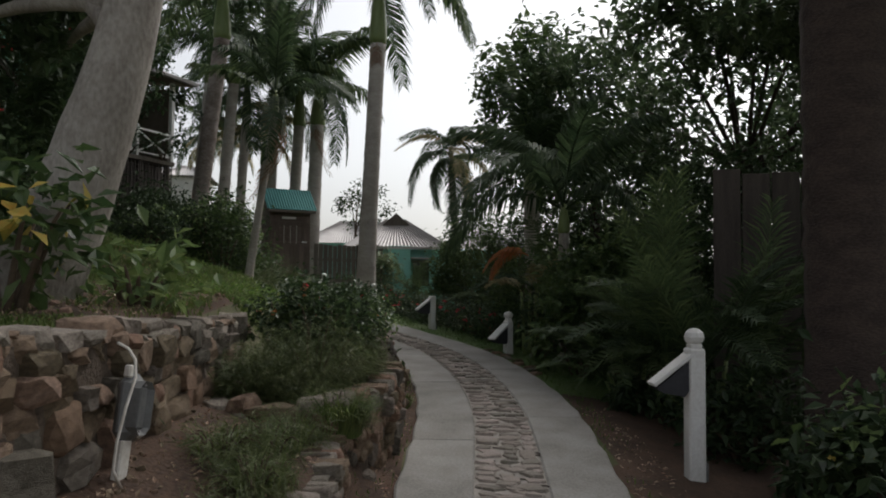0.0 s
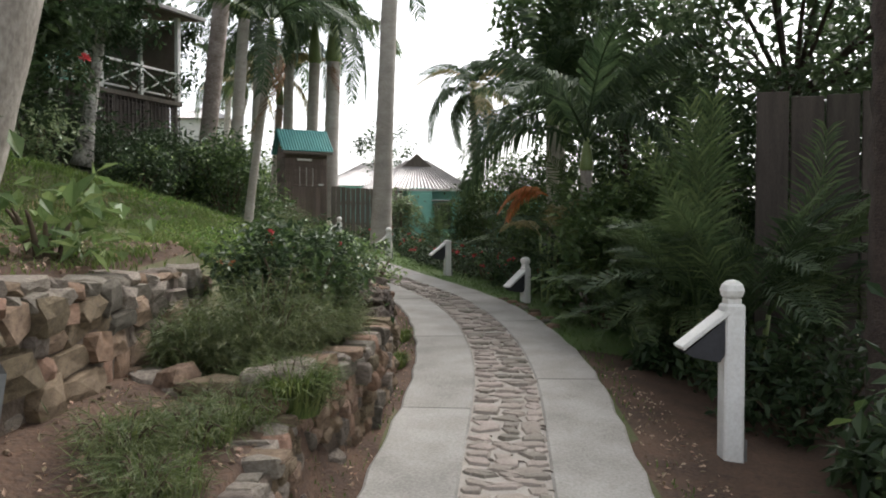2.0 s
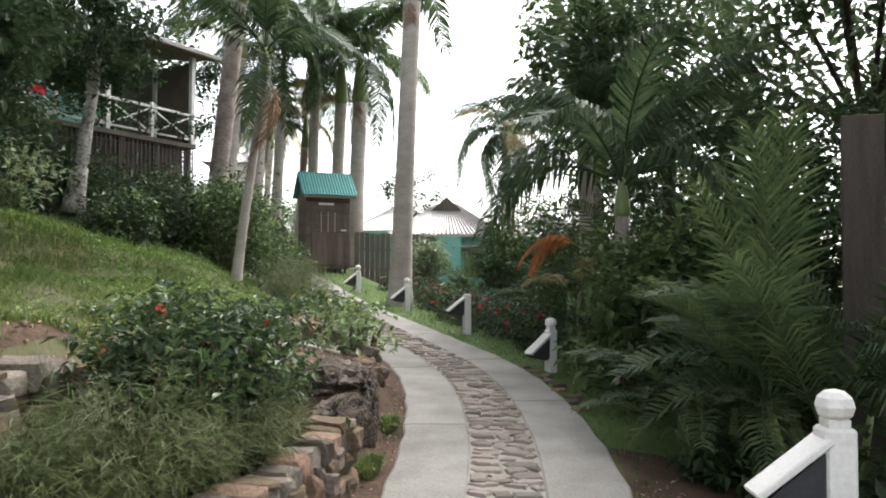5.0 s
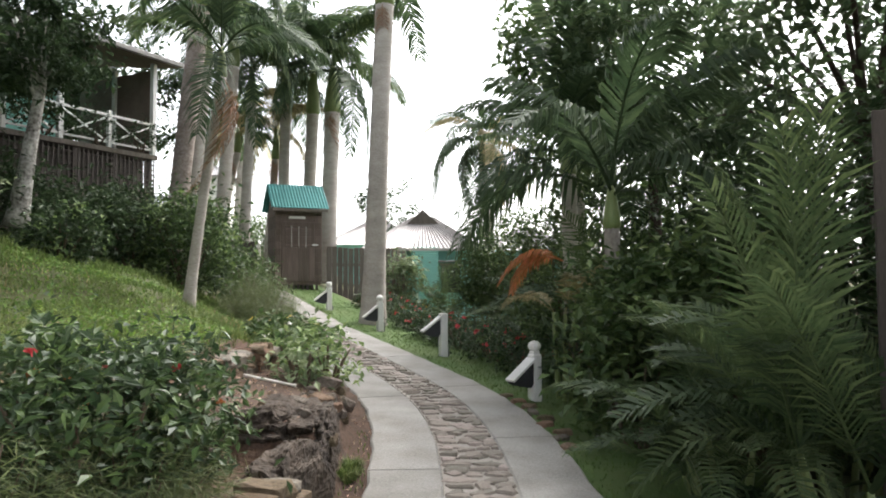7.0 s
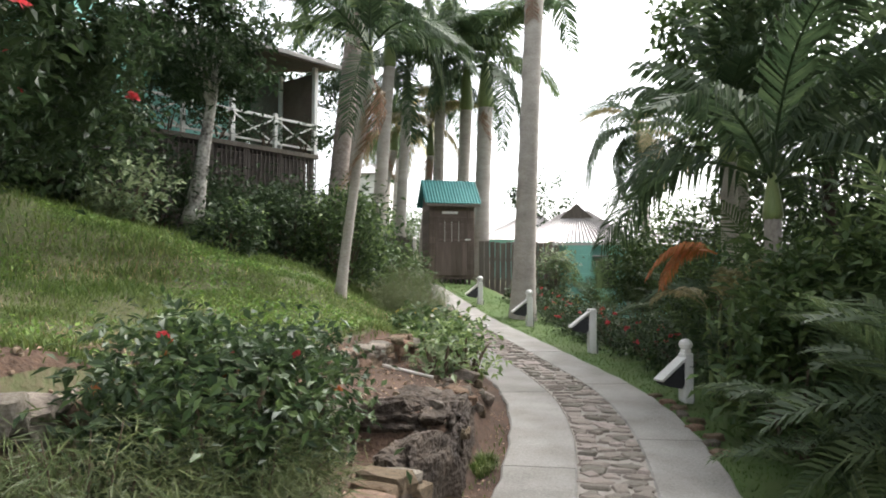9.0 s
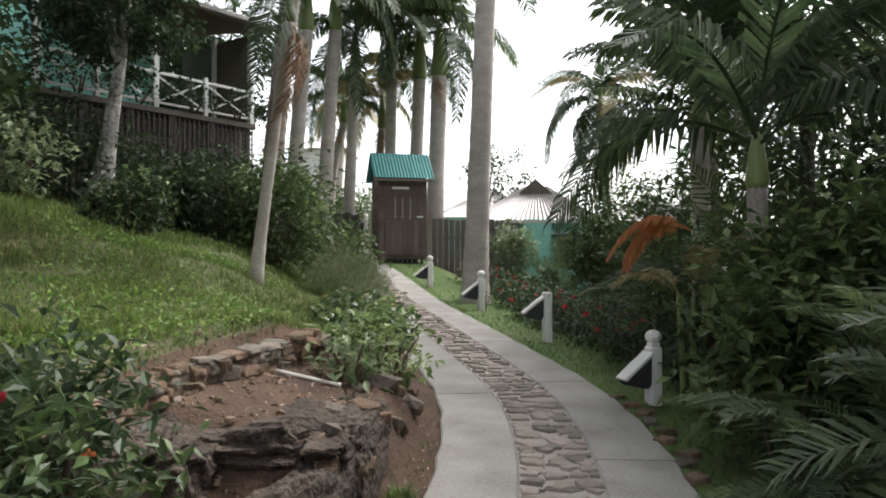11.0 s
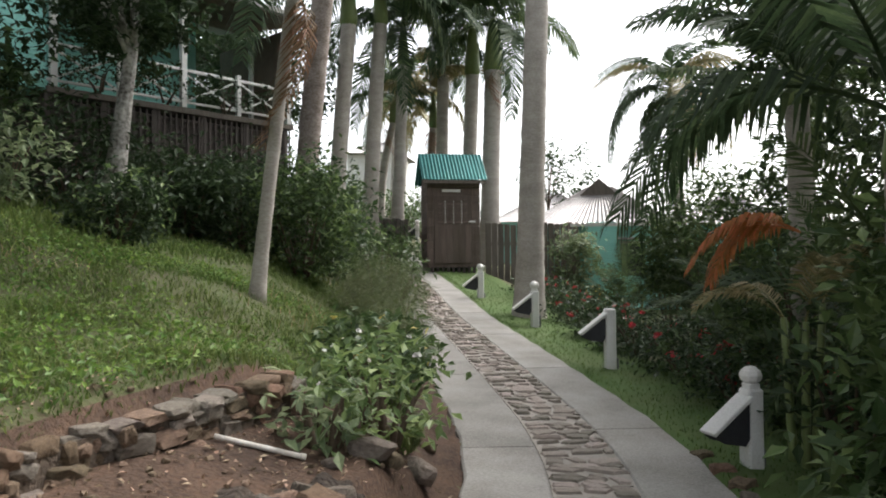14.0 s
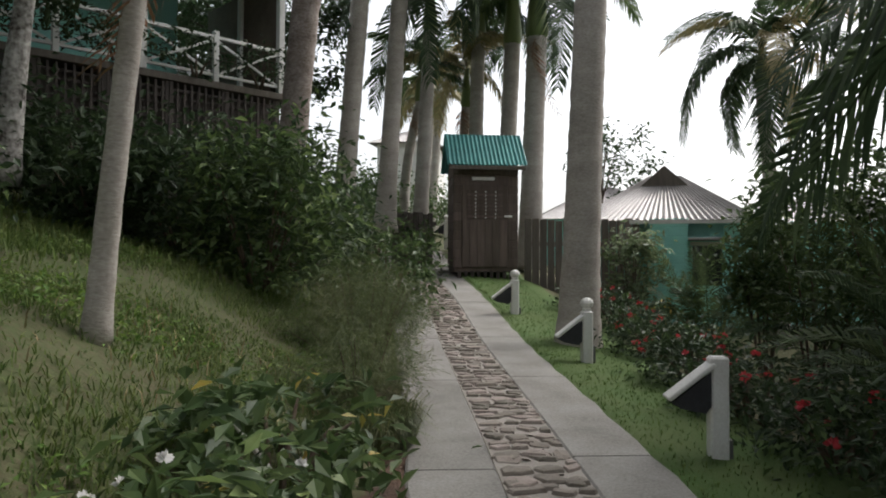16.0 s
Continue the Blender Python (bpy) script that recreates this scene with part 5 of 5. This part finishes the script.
def stone_wall(name, line, base, tops, thick, label, rng, course=0.15, long=0.24, caps=0.6, grade=1.0):
    """A dry wall along a line: a core and courses of separate stones; base and tops give the heights."""
    pts = [Vector((*p, 0)) for p in line]
    cum = [0.0]
    for a, b in zip(pts, pts[1:]):
        cum.append(cum[-1] + (b - a).length)

    def along(s):
        s = min(max(s, 0), cum[-1] - 1e-4)
        i = max(k for k in range(len(cum) - 1) if cum[k] <= s)
        d = (pts[i + 1] - pts[i]).normalized()
        return pts[i] + d * (s - cum[i]), d
    wall = thing(name, Matrix(), label, "stone wall", kind="structure")
    bm = bmesh.new()
    n = int(cum[-1] / 0.1) + 1
    rows = []
    for i in range(n + 1):
        p, d = along(cum[-1] * i / n)
        o = Vector((d.y, -d.x, 0))
        z0, z1 = base(p), tops(p) - 0.05
        rows.append([bm.verts.new(p + o * q + Vector((0, 0, z))) for q, z in ((thick * 0.36, z0 - 0.15), (thick * 0.36, z1), (-thick * 0.36, z1), (-thick * 0.36, z0 - 0.15))])
    for a, b in zip(rows, rows[1:]):
        for k in range(3):
            bm.faces.new((a[k], b[k], b[k + 1], a[k + 1]))
    bm.faces.new(rows[0]), bm.faces.new(rows[-1][::-1])
    bmesh.ops.recalc_face_normals(bm, faces=bm.faces)
    part("core", bm, CORE, wall)
    s, z_off = 0.0, 0.0
    level = 0
    while level < 9:
        s = -rng.uniform(0, long)
        any_left = False
        hc = course * rng.uniform(0.85, 1.15) * max(0.75, grade - 0.28 * level * (grade - 0.75))
        while s < cum[-1]:
            L = long * rng.uniform(0.5, 1.7) * max(0.8, grade - 0.28 * level * (grade - 0.8))
            p, d = along(s + L / 2)
            z0, z1 = base(p), tops(p)
            zc = z0 + z_off
            if zc < z1 - 0.03:
                any_left = True
                hh = min(hc, z1 - zc) * rng.uniform(0.85, 1.5)
                cap = zc + hc > z1 - 0.07
                ob = new("stone", CAPS[int(rng.integers(14))] if cap and rng.random() < caps else STONES[int(rng.integers(18))])
                ob.parent = wall
                o = Vector((d.y, -d.x, 0))
                dep = thick * rng.uniform(0.85, 1.12)
                ob.matrix_basis = Matrix.Translation(p + o * rng.normal() * 0.022 + Vector((0, 0, zc + hh / 2))) @ Matrix.Rotation(math.atan2(d.y, d.x) + rng.normal() * 0.06, 4, "Z") @ Matrix.Rotation(rng.normal() * 0.1, 4, "Y") @ Matrix.Diagonal((L * 1.06, dep, hh * 1.1, 1))
            s += L
        z_off += hc
        level += 1
        if not any_left:
            break
    return wall


stone_wall("garden_wall_1", [(-1.46, 0.6), (-1.46, 3.0), (-1.45, 4.1), (-1.47, 5.0), (-1.62, 5.7)], lambda p: 0.62 + 0.03 * p.y, lambda p: 1.36 - 0.025 * p.y, 0.24, "retaining wall of brown and grey fieldstones", srng, 0.092, 0.14, 0.6, 1.5)
stone_wall("garden_wall_2", [(-1.38, 4.36), (-0.95, 4.22), (-0.66, 4.3), (-0.52, 4.75), (-0.42, 5.4), (-0.40, 6.3)], lambda p: float(pz(p.y)) - 0.02, lambda p: 0.8 + 0.03 * max(0, p.y - 5.5), 0.2, "low curved planter wall of fieldstones", srng, 0.09, 0.12, 0.4)
stone_wall("garden_wall_3", [(-0.62, 1.0), (-0.6, 2.6), (-0.56, 3.6), (-0.62, 4.2)], lambda p: float(pz(p.y)) - 0.02, lambda p: 0.34 + 0.07 * p.y, 0.18, "rough stone edging between terrace and path", srng, 0.09, 0.13, 0.4)
stone_wall("garden_wall_4", [(-1.62, 6.3), (-1.5, 7.2), (-1.5, 7.9), (-1.38, 8.4), (-1.3, 9.0)], lambda p: float(pz(p.y)) + 0.5, lambda p: float(pz(p.y)) + 0.73, 0.15, "low edging of rough stones along the grass", srng, 0.058, 0.095, 0.35)

# rock bank beside the path and below the bare soil bed
def boulder(x, y, z, sx, sy, sz, turn, label, k):
    bm = bmesh.new()
    bmesh.ops.create_icosphere(bm, subdivisions=5, radius=1)
    for v in bm.verts:
        c = v.co.copy()
        f = 0.22 * noise.noise(c * 1.7 + Vector((k, 0, 0))) + 0.13 * noise.noise(c * 4.3 + Vector((0, k, 0))) + 0.05 * noise.noise(c * 11 + Vector((0, 0, k)))
        q = Vector([math.copysign(abs(w) ** 0.6, w) for w in c])
        v.co = Vector((q.x * sx, q.y * sy, q.z * sz)) * (1 + 1.3 * f)
    ob = part("rock_bank", bm, ROCK)
    ob.matrix_world = pose(x, y, z, 0, 0, turn)
    return tagged(ob, label, "rock")


boulder(-1.0, 7.75, 0.66, 0.4, 0.45, 0.26, 10, "dark bare rock face below the soil bed", 3.0)
boulder(-0.66, 7.95, 0.68, 0.15, 0.55, 0.22, 8, "rough dark rock bank beside the path", 7.0)
boulder(-0.58, 7.05, 0.55, 0.14, 0.5, 0.26, -4, "weathered rock bank beside the path", 11.0)
boulder(-1.35, 7.2, 0.75, 0.3, 0.4, 0.2, 20, "half-buried brown rock in the bed", 15.0)
for i in range(34):
    y_ = srng.uniform(7.2, 10.2)
    x_ = float(px(y_)) - 0.7 - srng.uniform(0.22, 0.5)
    ob = new("loose_stone", STONES[int(srng.integers(14))])
    q = srng.uniform(0.05, 0.13)
    ob.matrix_world = pose(x_, y_, float(height(x_, y_)) + q * 0.2, srng.uniform(-20, 20), srng.uniform(-20, 20), srng.uniform(0, 360)) @ Matrix.Diagonal((q * 1.4, q, q * 0.75, 1))
    tagged(ob, "loose brown stone on the path bank", "stone", "loose stones along the bank")
for i in range(9):
    y_ = 8.6 + i * 0.21
    p = line_at(y_, 0.74)
    ob = new("loose_stone", STONES[i])
    ob.matrix_world = pose(p.x + srng.uniform(-0.02, 0.08), p.y, p.z - 0.03, 0, 0, srng.uniform(0, 360)) @ Matrix.Diagonal((0.14, 0.1, 0.09, 1))
    tagged(ob, "dark kerb stone at the lawn edge", "stone", "kerb stones")

# small stones strewn over the bare soil
gv, gf = [], []
for i in range(2000):
    x_, y_ = srng.uniform(-3.2, -0.45), srng.uniform(1.6, 9.3)
    if x_ > px(y_) - 0.85 or (x_ < -1.6 and y_ > 6.8) or (4.3 < y_ < 6.4 and x_ > -1.5):
        continue
    q = srng.uniform(0.008, 0.026) * (1.6 if srng.random() < 0.08 else 1.0)
    m = pose(x_, y_, float(height(x_, y_)) + q * 0.25, srng.uniform(-30, 30), srng.uniform(-30, 30), srng.uniform(0, 360)) @ Matrix.Diagonal((q * 1.5, q * 1.1, q * 0.8, 1))
    me = COBBLES[int(srng.integers(12))]
    b = len(gv)
    gv += [tuple(m @ v.co) for v in me.vertices]
    gf += [tuple(b + k for k in w.vertices) for w in me.polygons]
tagged(mesh("gravel", gv, gf, GRAVEL), "small brown stones strewn over bare soil", "gravel", kind="stuff")

# cobbles of the middle strip
cob_far_v, cob_far_f = [], []
y = -4.0
count = 0
while y < 32:
    depth = srng.uniform(0.075, 0.14)
    x = -0.215
    while x < 0.17:
        wd_ = min(srng.uniform(0.1, 0.21), 0.22 - x)
        if 0.22 - x - wd_ < 0.06:
            wd_ = 0.22 - x
        p = line_at(y + srng.uniform(-0.035, 0.035), x + wd_ / 2)
        s_ = math.atan2(-(px(y + 0.2) - px(y - 0.2)), 0.4)
        m = Matrix.Translation(p + Vector((0, 0, srng.uniform(-0.013, -0.005)))) @ Matrix.Rotation(s_ + srng.normal() * 0.22, 4, "Z") @ Matrix.Rotation(srng.normal() * 0.06, 4, "X") @ Matrix.Diagonal((wd_ * 1.14, depth * 1.26 * srng.uniform(0.9, 1.1), 0.042, 1))
        me = COBBLES[int(srng.integers(12))]
        if 4.4 < y < 12.6 and count < 300:
            ob = new("cobble", me)
            ob.parent = path
            ob.matrix_basis = m
            count += 1
        else:
            b = len(cob_far_v)
            cob_far_v += [tuple(m @ v.co) for v in me.vertices]
            cob_far_f += [tuple(b + i for i in q.vertices) for q in me.polygons]
        x += wd_ + 0.006
    y += depth + 0.004
rest = mesh("cobbles", cob_far_v, cob_far_f, COBBLE_FAR, path)
tagged(rest, kind="stuff")
